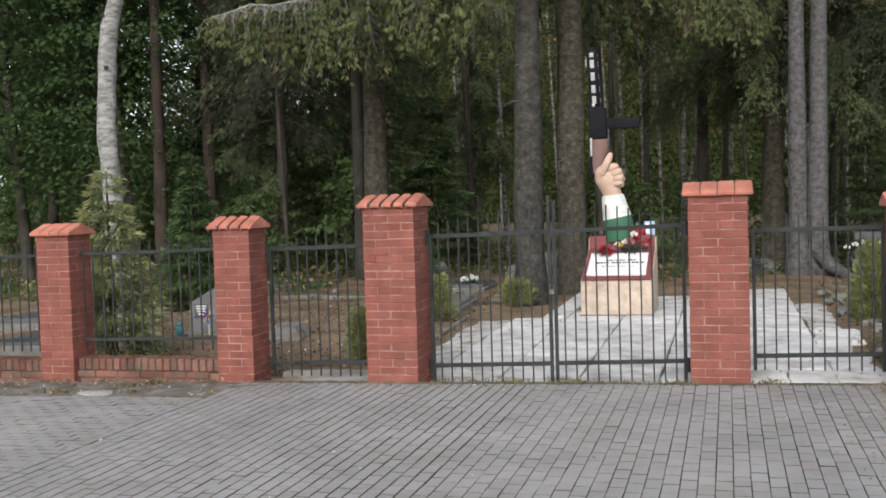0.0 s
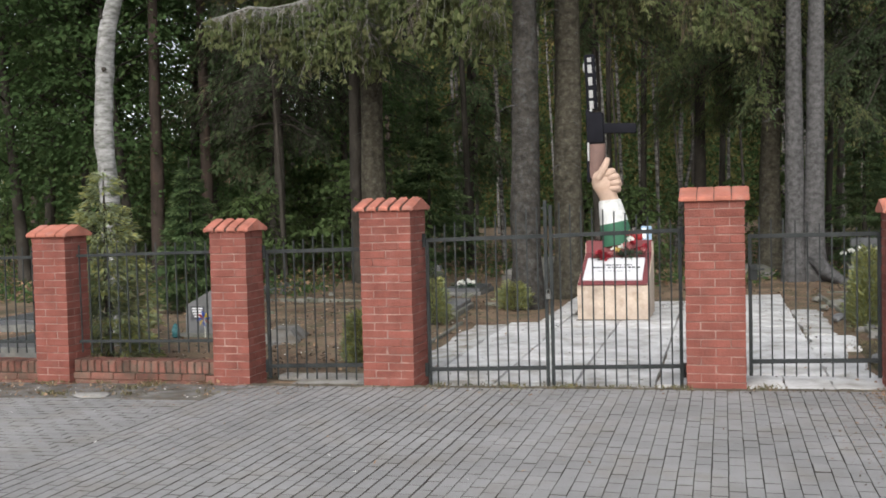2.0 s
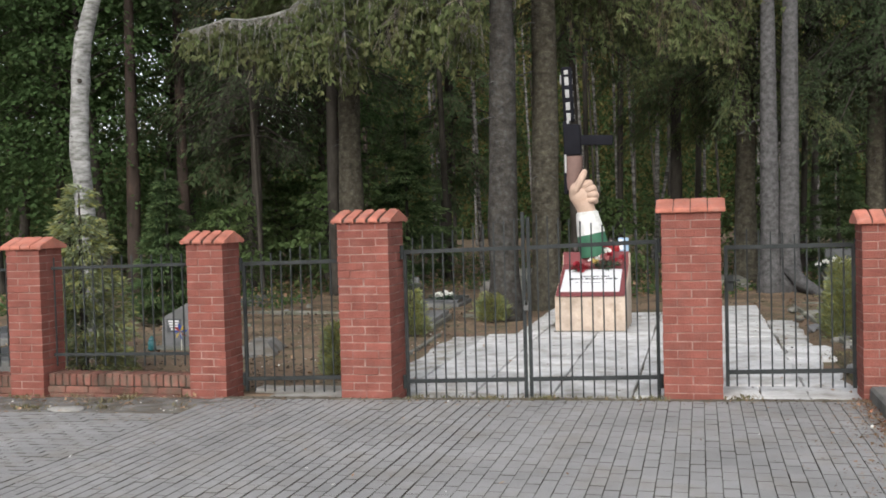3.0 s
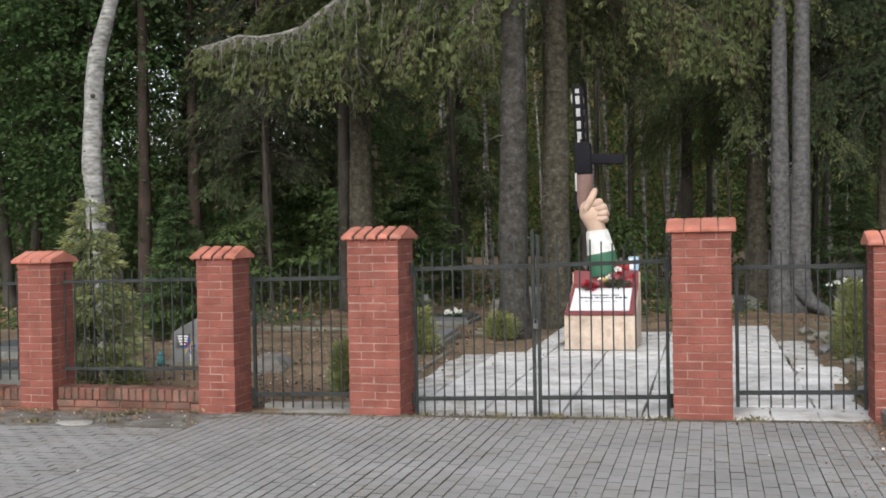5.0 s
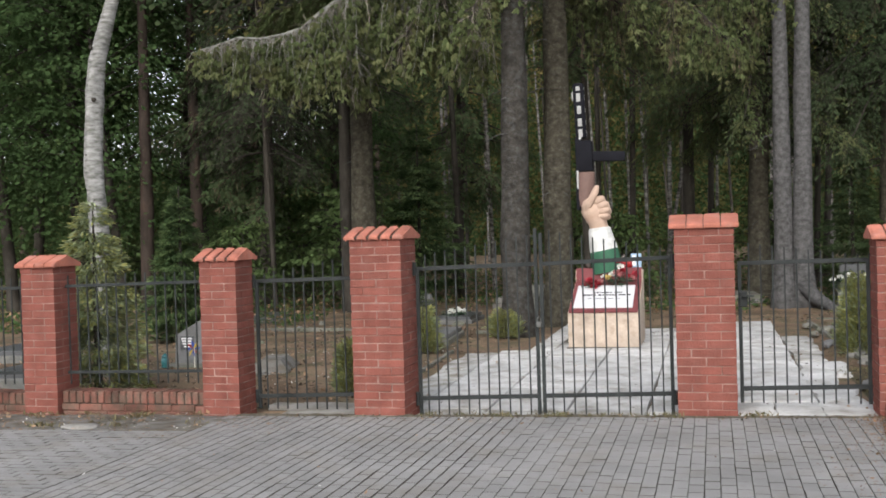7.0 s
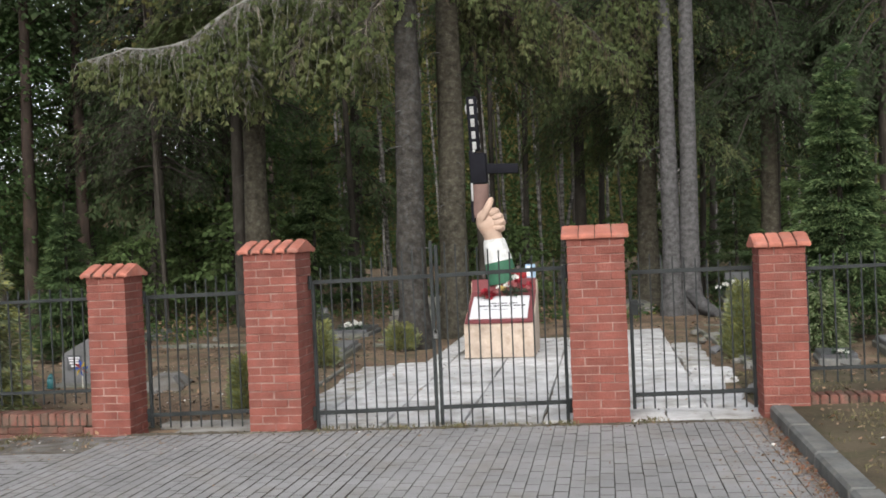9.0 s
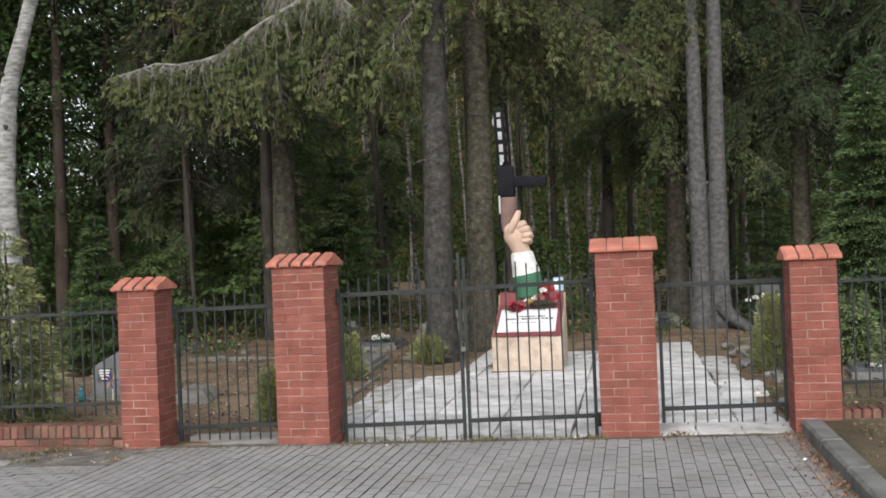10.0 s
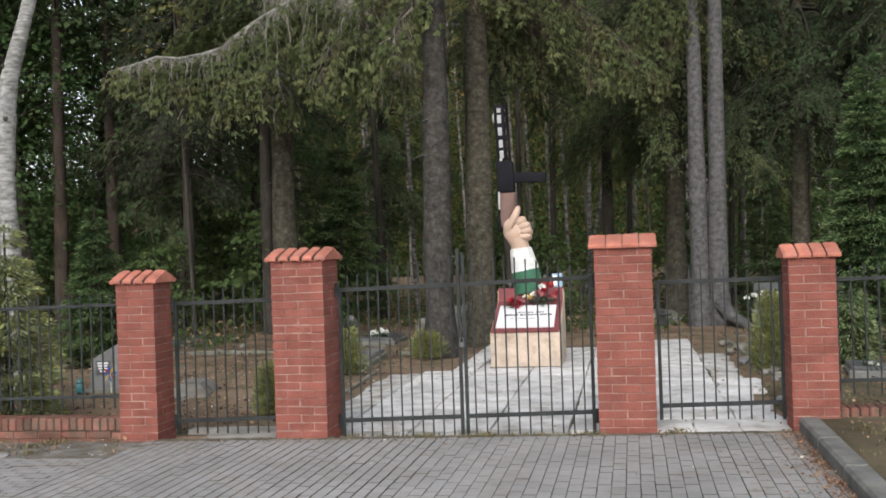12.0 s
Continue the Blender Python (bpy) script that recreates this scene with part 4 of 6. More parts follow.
# ---- fallen leaves, needles and tufts ----
DRY_LEAF = material("dry_leaves", (0.20, 0.125, 0.075), 0.8, 0.25, 6, 30, 0, island=0.5, second=(0.26, 0.19, 0.125), amount=0.4)
GRASS = material("grass_tufts", (0.10, 0.10, 0.05), 0.8, 0.25, 6, 30, 0, island=0.4, second=(0.16, 0.125, 0.07), amount=0.5, gloss=0.1)
PALE_BIT = material("pale_litter", (0.6, 0.58, 0.54), 0.8, 0.2, 6, 30, 0, island=0.2)


def scatter(name, n, area, size, mat, label, category, seed, up=0.15, lift=0.012, dense=None):
    """Small flat pieces lying on the ground; area: x from, to, y from, to."""
    rng = np.random.default_rng(seed)
    x, y = rng.uniform(area[0], area[1], n), rng.uniform(area[2], area[3], n)
    if dense:
        keep = dense(x, y, rng)
        x, y = x[keep], y[keep]
    z = ground_z(x, y) + lift
    z = z + np.where((x > 4.82) & (y < 1.2), 0.11, 0)
    P = np.stack([x, y, z], 1)
    D = rng.normal(size=P.shape) * np.array((1, 1, 0.0)) + np.array((0, 0, 1.0)) * np.abs(rng.normal(size=(len(P), 1))) * up
    L = size * rng.uniform(0.5, 1.4, len(P))
    D = unit(D)
    S = unit(np.cross(D, np.array((0, 0, 1.0)) + rng.normal(size=P.shape) * 0.35))
    W = (L * rng.uniform(0.4, 0.75, len(P)))[:, None]
    L = L[:, None]
    V = np.stack([P, P + D * L * 0.45 + S * W / 2, P + D * L, P + D * L * 0.45 - S * W / 2], 1)
    tagged(new(name, quads_mesh(name, V, (mat,), np.zeros(len(P), int))), label, category, kind="stuff")


scatter("fallen_leaves", 5200, (4.22, 4.64, -4.4, 0.05), 0.028, DRY_LEAF, "brown fallen leaves gathered along the kerb", "leaves", 1, 0.35, 0.008,
        lambda x, y, r: r.uniform(size=len(x)) < ((x - 4.19) / 0.45) ** 5)
scatter("fallen_leaves", 7000, (-9, 9, 0.6, 14), 0.06, DRY_LEAF, "brown fallen leaves strewn over the soil", "leaves", 2, 0.3, 0.015,
        lambda x, y, r: ~((x > -0.1) & (x < 4.65) & (y < 8.9)) & (np.sin(x * 1.7) * np.cos(y * 1.3) + r.normal(size=len(x)) * 0.6 > -0.1))
scatter("fallen_leaves", 260, (-7, -1.1, -0.9, 0.05), 0.05, DRY_LEAF, "brown fallen leaves along the foot of the wall", "leaves", 3, 0.3, 0.018)
scatter("fallen_leaves", 60, (-2, 4.7, -4.2, -0.05), 0.035, DRY_LEAF, "a few brown leaves on the block paving", "leaves", 4, 0.2, 0.004)
RED_LEAF = material("reddish_leaves", (0.17, 0.075, 0.045), 0.85, 0.25, 6, 30, 0, island=0.5, second=(0.23, 0.125, 0.08), amount=0.4, gloss=0.15)
BARK_BIT = material("dark_litter", (0.05, 0.038, 0.027), 0.9, 0.3, 6, 30, 0, island=0.5, gloss=0.1)
scatter("needle_litter", 16000, (-7, 6.5, 0.55, 10), 0.05, BARK_BIT, "dark bits of bark, cones and twigs on the soil", "litter", 8, 0.2, 0.012,
        lambda x, y, r: ~((x > -0.1) & (x < 4.65) & (y < 8.9)) & (np.sin(x * 2.3 + 1) * np.cos(y * 1.9) + r.normal(size=len(x)) * 0.5 > 0.0))
scatter("needle_litter", 1500, (-1.2, 4.65, -0.32, 0.02), 0.022, BARK_BIT, "dark needles and grit along the gate line", "litter", 9, 0.2, 0.004,
        lambda x, y, r: r.uniform(size=len(x)) < ((y + 0.34) / 0.36) ** 2)
scatter("needle_litter", 350, (3.5, 4.7, -3.5, 0.02), 0.020, BARK_BIT, "dark grit and needles beside the kerb", "litter", 11, 0.2, 0.004,
        lambda x, y, r: r.uniform(size=len(x)) < ((x - 3.4) / 1.3) ** 2)
scatter("fallen_leaves", 900, (4.51, 4.78, -4.4, 0.05), 0.026, RED_LEAF, "reddish brown leaves heaped against the kerb", "leaves", 12, 0.5, 0.016,
        lambda x, y, r: (x < 4.64))
EARTH = material("reddish_earth", (0.21, 0.15, 0.11), 0.97, 0.3, 4, 30, 0, island=0.3, gloss=0.05)
scatter("earth_crumbs", 7000, (-7.5, -0.4, -1.5, -0.02), 0.022, EARTH, "reddish brown earth crumbs washed over the paving", "earth", 13, 0.15, 0.004,
        lambda x, y, r: r.uniform(size=len(x)) < np.clip((y + 1.5) / 1.5 + 0.25 * np.sin(3.1 * x) * np.cos(4.0 * y + x), 0, 1) ** 2.5)
scatter("earth_crumbs", 5200, (3.4, 4.64, -3.0, 0.02), 0.018, EARTH, "brown earth crumbs beside the kerb", "earth", 14, 0.15, 0.004,
        lambda x, y, r: r.uniform(size=len(x)) < ((x - 3.3) / 1.34) ** 4)
scatter("fallen_leaves", 260, (-1.2, 4.65, -0.5, 0.02), 0.028, DRY_LEAF, "dry brown leaves along the gate line", "leaves", 10, 0.3, 0.006,
        lambda x, y, r: r.uniform(size=len(x)) < ((y + 0.5) / 0.52) ** 2)
scatter("needle_litter", 1500, (0.0, 4.6, 0.3, 8.5), 0.030, BARK_BIT, "brown needles blown over the pale slabs", "litter", 15, 0.15, 0.008,
        lambda x, y, r: r.uniform(size=len(x)) < 0.12 + 0.6 * np.clip(1 - x / 0.8, 0, 1) + 0.5 * (np.abs((x - 1.13) % 0.77 - 0.0) < 0.05) + 0.5 * np.clip((y - 4.5) / 3, 0, 1))
scatter("fallen_leaves", 420, (0.0, 4.6, 0.3, 8.5), 0.04, DRY_LEAF, "dry brown leaves on the pale slabs", "leaves", 16, 0.25, 0.008,
        lambda x, y, r: r.uniform(size=len(x)) < 0.15 + 0.7 * np.clip(1 - x / 0.9, 0, 1) + 0.6 * np.clip((x - 4.0) / 0.6, 0, 1))
scatter("litter", 70, (-3.6, -1.2, -0.8, -0.03), 0.02, PALE_BIT, "pale stone chips along the foot of the wall", "litter", 18, 0.3, 0.02)
scatter("litter", 900, (-6.5, -0.3, 0.6, 7), 0.022, PALE_BIT, "tiny pale bits strewn over the soil", "litter", 17, 0.3, 0.012)
scatter("litter", 130, (-6, 8, -4, 9), 0.035, PALE_BIT, "small pale bits lying about", "litter", 5, 0.3, 0.01)
scatter("fallen_leaves", 420, (4.85, 8, -4, 0.0), 0.05, DRY_LEAF, "dry leaves on the thin lawn", "leaves", 6, 0.3, 0.02)


def tufts(spots, label, seed, high=0.09):
    rng = np.random.default_rng(seed)
    P, D = [], []
    for x, y, r, n in spots:
        p = np.stack([rng.normal(x, r, n), rng.normal(y, r * 0.5, n), np.zeros(n)], 1)
        p[:, 2] = ground_z(p[:, 0], p[:, 1]) - 0.005 + np.where((p[:, 0] > 4.84) & (p[:, 1] < 0.6), 0.11, 0)
        P.append(p)
        D.append(rng.normal(size=(n, 3)) * 0.5 + np.array((0, 0, 1.0)))
    P, D = np.concatenate(P), np.concatenate(D)
    n = len(P)
    tagged(new("grass_tufts", quads_mesh("grass_tufts", cards(rng, P, D, high * rng.uniform(0.4, 1.3, n), 0.011 * np.ones(n), 0.25), (GRASS,), np.zeros(n, int))), label, "grass", kind="stuff")


rng = random.Random(23)
tufts([(rng.uniform(0.55, 3.0), rng.uniform(-0.05, 0.06), 0.07, 14) for k in range(18)] + [(1.40, 0.02, 0.08, 80), (1.95, 0.0, 0.07, 60), (3.62, 0.03, 0.09, 90), (0.75, 0.02, 0.08, 40), (2.95, -0.04, 0.05, 40)], "sparse grass tufts along the gate line", 1, 0.06)
tufts([(rng.uniform(-6, -1.3), rng.uniform(-0.75, 0.0), 0.06, 22) for k in range(26)] + [(-2.2, -0.12, 0.07, 90), (-2.9, -0.65, 0.1, 80), (-4.0, -0.6, 0.1, 80)], "weeds along the foot of the wall", 2, 0.07)
tufts([(rng.uniform(4.9, 8.5), rng.uniform(-4.0, 0.1), 0.14, 34) for k in range(130)], "thin dry lawn beside the kerb", 3, 0.045)
tufts([(rng.uniform(4.7, 5.6), rng.uniform(0.8, 4.5), 0.14, 30) for k in range(50)], "thin grass beside the path", 4, 0.06)


# a crumpled scrap of paper among the leaves by the kerb
bm = bmesh.new()
bmesh.ops.create_icosphere(bm, subdivisions=2, radius=0.022)
for v in bm.verts:
    v.co *= 1 + 0.6 * noise.noise(v.co * 70)
    v.co.z *= 0.6
me = bpy.data.meshes.new("paper_scrap")
bm.to_mesh(me)
bm.free()
me.materials.append(PALE_BIT)
tagged(new("paper_scrap", me), "small crumpled scrap of white paper on the paving", "litter").location = (4.51, -1.1, float(ground_z(4.51, -1.1)) + 0.009)

# ---- kerb beside the lawn ----
kerb = thing("kerb", (4.70, 0.0, 0.0), "dark grey concrete kerb beside dry grass", "kerb", kind="structure")
KERB_MESH = box_mesh("kerb_stone", 0.18, 0.995, 0.30, KERB, 0.022)
for i in range(8):
    part("kerb_stone", KERB_MESH, None, kerb, at=(0.040 + 0.004 * math.sin(3 * i), -0.40 - i, 0.175 - 0.15 + 0.003 * math.cos(5 * i)))

# ---- trees ----


def trunk_points(x, y, h, r, lean=(0, 0), bend=0.15, flare=1.5, seed=0):
    """Points of a tapered trunk with a flared foot, from the ground up, relative to (0, 0, 0)."""
    rng = random.Random(seed)
    pts, n = [], 14
    a, b = rng.uniform(0, 6), rng.uniform(0, 6)
    for i in range(n + 1):
        s = (i / n) ** 1.35
        z = -0.25 + s * (h + 0.25)
        f = 1 + (flare - 1) * math.exp(-max(z, 0) / 0.28)
        pts.append((lean[0] * z + bend * (math.sin(a + 3 * s) - math.sin(a)), lean[1] * z + bend * (math.sin(b + 3 * s) - math.sin(b)), z, max(r * f * (1 - 0.88 * s ** 1.4), 0.015)))
    return pts


def along(pts, z):
    for p, q in zip(pts, pts[1:]):
        if q[2] >= z:
            k = (z - p[2]) / (q[2] - p[2])
            return np.array([p[i] + k * (q[i] - p[i]) for i in range(4)])
    return np.array(pts[-1], float)


def spruce_crown(pts, h, z0, reach, whorl, twig_gap, card, seed, mats, droop=0.5, needle_side=0.55, nodes=6, dead=0.12, thin=1.0, low=0.85, plain=False):
    """Drooping boughs with hanging twigs that end in fans of shoots. whorl: metres between whorls; card: length and width of a shoot."""
    rng = np.random.default_rng(seed)
    stems_v, stems_f, P, D, N, kind = [], [], [], [], [], []
    z = z0
    while z < h - 0.4:
        s = (z - z0) / (h - z0)
        length = reach * (1 - s) ** 0.75 * min(1.0, low + 2.2 * s)
        for b in range(rng.integers(5, 8)):
            turn, ln = rng.uniform(0, 2 * math.pi), length * rng.uniform(0.65, 1.12)
            if ln < 0.25:
                continue
            root = along(pts, z + rng.uniform(-0.5, 0.5) * whorl)
            out = np.array((math.cos(turn), math.sin(turn), 0.0))
            n = max(4, int(ln / 0.4))
            k = np.linspace(0, 1, n + 1)[:, None]
            sag = droop * ln * rng.uniform(0.75, 1.25)
            line = root[:3] + out * ln * k + np.array((0, 0, 1.0)) * (0.10 * ln * k - sag * k ** 1.7 + 0.22 * sag * np.clip(k - 0.75, 0, 1) * 4 * k)
            r0 = 0.012 + 0.010 * ln
            v, f = tube([(*p, max(r0 * (1 - 0.9 * q), 0.004)) for p, q in zip(line, k[:, 0])], 4)
            o = len(stems_v)
            stems_v += v
            stems_f += [tuple(i + o for i in face) for face in f]
            m = max(3, int(ln / twig_gap * (1.0 if z < 7.0 + 2.5 * (twig_gap > 0.12) else thin)))
            q = np.sort(rng.uniform(0.16, 1.0, 2 * m))
            base = np.stack([np.interp(q, k[:, 0], line[:, i]) for i in range(3)], 1)
            side = np.where(np.arange(2 * m) % 2, 1.0, -1.0)[:, None] * np.cross(out, (0, 0, 1.0))
            tl = (0.22 + 0.24 * ln * (1 - 0.55 * q)) * rng.uniform(0.5, 1.25, 2 * m)
            way = unit(out * 0.75 + side * needle_side * rng.uniform(0.5, 1.4, (2 * m, 1)) + rng.normal(size=(2 * m, 3)) * 0.18 + np.array((0, 0, -0.45)))
            c = np.arange(1, nodes + 1) / nodes
            pos = base[:, None] + way[:, None] * (tl[:, None] * c)[..., None] - np.array((0, 0, 1.0)) * (0.6 * tl[:, None] * c ** 2)[..., None]
            go = way[:, None] + np.zeros_like(pos) + np.array((0, 0, -1.0)) * c[None, :, None]
            for spread in (-0.85, 0.0, 0.85):
                P.append((pos + rng.normal(size=pos.shape) * 0.015).reshape(-1, 3))
                aside = np.cross(unit(go), unit(out + np.array((0, 0, 0.8))))
                D.append((unit(go) + aside * (spread + rng.normal(size=(2 * m, nodes, 1)) * 0.3) + rng.normal(size=pos.shape) * 0.2).reshape(-1, 3))
                N.append((out + np.array((0, 0, 0.8)) + np.zeros_like(pos)).reshape(-1, 3))
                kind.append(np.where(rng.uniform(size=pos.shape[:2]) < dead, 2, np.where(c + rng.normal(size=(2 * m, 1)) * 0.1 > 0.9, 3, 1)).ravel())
        z += whorl * rng.uniform(0.8, 1.2)
    P, D, N, kind = np.concatenate(P), np.concatenate(D), np.concatenate(N), np.concatenate(kind)
    n = len(P)
    L, W = card[0] * rng.uniform(0.6, 1.3, n), card[1] * rng.uniform(0.7, 1.3, n)
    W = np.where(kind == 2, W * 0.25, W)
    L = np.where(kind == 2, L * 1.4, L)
    return quads_mesh("crown", blades(rng, P, D, N, L, W, 0.12, 0.5, plain), mats, kind, (stems_v, stems_f))


def tree(kind_name, x, y, pts, bark, crown, label, sides=14, wobble=0.25, seed=0, turn=0.0, scale=1.0, group=""):
    root = thing(kind_name, (x, y, float(ground_z(x, y))), label, "tree", group)
    v, f = tube(pts, sides, wobble, seed)
    part("trunk", mesh_of("trunk", v, f, bark), None, root, smooth=True)
    if crown:
        part("crown", crown, None, root)
    root.rotation_euler.z, root.scale = turn, (scale,) * 3
    return root


def leafy_crown(h, z0, reach, limbs, per, leaf, seed, mats, pts=None, flat=0.10, top=1.0):
    """Limbs that spread from the trunk, each carrying flat tiers of leaves with gaps between them; top under 1: denser high up."""
    rng = np.random.default_rng(seed)
    stems_v, stems_f, P, D, N = [], [], [], [], []
    for c in range(limbs):
        s = ((c + rng.uniform(0, 1)) / limbs) ** top
        z = z0 + (h - z0) * s
        r = reach * math.sqrt(max(0.08, 1 - (1.7 * s - 0.6 / top) ** 2)) * rng.uniform(0.5, 1.1)
        t = 2.4 * c + rng.uniform(-0.5, 0.5)
        out = np.array((math.cos(t), math.sin(t), 0.0))
        start = along(pts, max(0.4, z - 0.35 * r))[:3]
        end = start + out * r + np.array((0, 0, (0.35 + 0.15 * rng.normal()) * r))
        mid = (start + end) / 2 + np.array((0, 0, 0.10 * r))
        v, f = tube([(*start, 0.012 + 0.010 * r), (*mid, 0.014), (*end, 0.005)], 4)
        o = len(stems_v)
        stems_v += v
        stems_f += [tuple(i + o for i in face) for face in f]
        tiers = rng.integers(2, 4)
        for g in range(tiers):
            k = rng.uniform(0.35, 1.0)
            heart = start + (end - start) * k + np.array((0, 0, 0.10 * r * 4 * k * (1 - k))) + rng.normal(size=3) * r * np.array((0.16, 0.16, 0.05))
            size = reach * rng.uniform(0.14, 0.28)
            m = per // tiers
            offs = rng.normal(size=(m, 3)) * size * np.array((1, 1, 0.0))
            offs[:, 2] = rng.normal(size=m) * size * flat - 0.22 * (offs[:, 0] ** 2 + offs[:, 1] ** 2) / size
            P.append(heart + offs)
            D.append(offs / size + out * 0.4 + rng.normal(size=(m, 3)) * 0.5 + np.array((0, 0, -0.35)))
            N.append(out * 0.35 + np.array((0, 0, 1.0)) + np.zeros((m, 3)))
    P, D, N = np.concatenate(P), np.concatenate(D), np.concatenate(N)
    n = len(P)
    return quads_mesh("crown", blades(rng, P, D, N, leaf * rng.uniform(0.6, 1.3, n), leaf * 0.75 * rng.uniform(0.7, 1.3, n), 0.1, 0.45, True), mats, None, (stems_v, stems_f))


SPRUCE = "tall spruce with drooping boughs and a bare lower trunk"
# the spruces that stand nearest behind the fence
NEAR = [  # x, y, radius, height, crown start, reach, lean, bark, seed
    (-3.26, 10.0, 0.255, 12.5, 6.6, 2.5, (0.012, 0.0), BARK, 11),
    (0.20, 7.4, 0.245, 13.5, 7.2, 2.4, (0.022, 0.0), BARK_GREY, 12),
    (0.62, 9.2, 0.27, 13.0, 7.4, 2.4, (0.018, 0.0), BARK, 13),
    (4.22, 14.0, 0.24, 12.5, 4.5, 2.9, (0.016, 0.0), BARK, 14),
    (6.80, 14.0, 0.20, 12.0, 4.3, 3.2, (0.01, 0.0), BARK, 15),
]


def hanging_bough(parent, line, low, seed, mats, gap=0.05, bare=0.3, card=(0.105, 0.037), wide=0.55, limb=0.03, fan=5):
    """A long bough (points relative to the tree's foot) with twigs that reach out sideways and hang, ending in fans of shoots;
    low: how far they hang at its root, middle and tip; bare: share of each twig that carries dead twiglets only."""
    rng = np.random.default_rng(seed)
    line = np.array(line)
    k = np.linspace(0, 1, len(line))
    sv, sf = tube([(*p, limb * (1 - 0.75 * q) + 0.004) for p, q in zip(line, k)], 6, 0.3, seed)
    total = np.linalg.norm(np.diff(line, axis=0), axis=1).sum()
    m = int(total / gap)
    groups = max(3, int(total / 0.21))  # the twigs hang in tassels
    tassel = rng.uniform(0.55, 1.12, groups)
    P, D, N, kind, L, W = [], [], [], [], [], []
    for i in range(m):
        g = int(i / m * groups)
        q = min(1.0, max(0.04, (g + 0.5 + 0.24 * rng.normal()) / groups))
        base = np.array([np.interp(q, k, line[:, a]) for a in range(3)])
        drop = np.interp(q, (0, 0.5, 1), low) * rng.uniform(0.35, 1.0) * tassel[g]
        reach = wide * rng.uniform(0.2, 1.0) * (1 - 0.5 * q)
        t = rng.uniform(0, 2 * math.pi)
        out = np.array((math.cos(t), math.sin(t), 0.0))
        n = max(4, int(drop / 0.085))
        c = np.linspace(0.0, 1.0, n)
        sway = rng.normal(size=3) * 0.12 * drop * np.array((1, 1, 0))
        spine = base + out * (reach * np.clip(c * 2.2, 0, 1) ** 0.7)[:, None] + sway * (c ** 2)[:, None] - np.array((0, 0, 1.0)) * (drop * c ** 1.25)[:, None]
        tv, tf = tube([(*p, 0.0065 * (1 - 0.6 * a)) for p, a in zip(spine[:: 2 if n > 6 else 1], c[:: 2 if n > 6 else 1])], 3)
        o = len(sv)
        sv = sv + tv
        sf = sf + [tuple(j + o for j in face) for face in tf]
        dying = rng.uniform() < 0.12
        for p, a in zip(spine, c):
            if a < bare * rng.uniform(0.6, 1.3) or dying:
                for w in range(2):
                    P.append(p)
                    D.append(rng.normal(size=3) * 0.45 + np.array((0, 0, -1.0)))
                    N.append(rng.normal(size=3))
                    kind.append(2)
                    L.append(0.26 * rng.uniform(0.4, 1.3))
                    W.append(0.010)
                continue
            turn = rng.uniform(0, 2 * math.pi)
            side = np.array((math.cos(turn), math.sin(turn), 0.0))
            lead = side * 0.8 + np.array((0, 0, -0.65 - 0.5 * a))
            face = np.array((0.1, -0.7, 0.9)) + rng.normal(size=3) * 0.5
            aside = np.cross(unit(lead), unit(face))
            hub = p + side * 0.05
            for spread in np.linspace(-0.95, 0.8, fan):
                P.append(hub + rng.normal(size=3) * 0.012)
                D.append(unit(lead) + aside * (spread + rng.normal() * 0.18) + rng.normal(size=3) * 0.12)
                N.append(face)
                kind.append(3 if a > 0.8 and rng.uniform() < 0.6 else 1)
                L.append(card[0] * rng.uniform(0.6, 1.3))
                W.append(card[1] * rng.uniform(0.75, 1.25))
    V = blades(rng, np.array(P), np.array(D), np.array(N), np.array(L), np.array(W), 0.12, 0.25)
    part("bough", quads_mesh("bough", V, mats, np.array(kind), (sv, sf)), None, parent)


def dead_branches(parent, pts, seed, n=9, high=5.5):
    """Short dead stubs and thin bare branches on the lower trunk."""
    rng = random.Random(seed)
    for i in range(n):
        x, y, z, r = along(pts, rng.uniform(1.2, high))
        t, ln = rng.uniform(0, 2 * math.pi), rng.choice((0.07, 0.1, 0.14, 0.2, 0.3, 0.45))
        dx, dy = math.cos(t), math.sin(t)
        v, f = tube([(dx * (r * 0.8 + ln * s), dy * (r * 0.8 + ln * s), -0.35 * ln * s * s + rng.uniform(-0.03, 0.03) * ln, 0.012 * (1 - 0.75 * s)) for s in (0, 0.35, 0.7, 1.0)], 5)
        part("dead_branch", mesh_of("dead_branch", v, f, BARK_PALE), None, parent, at=(x, y, z))


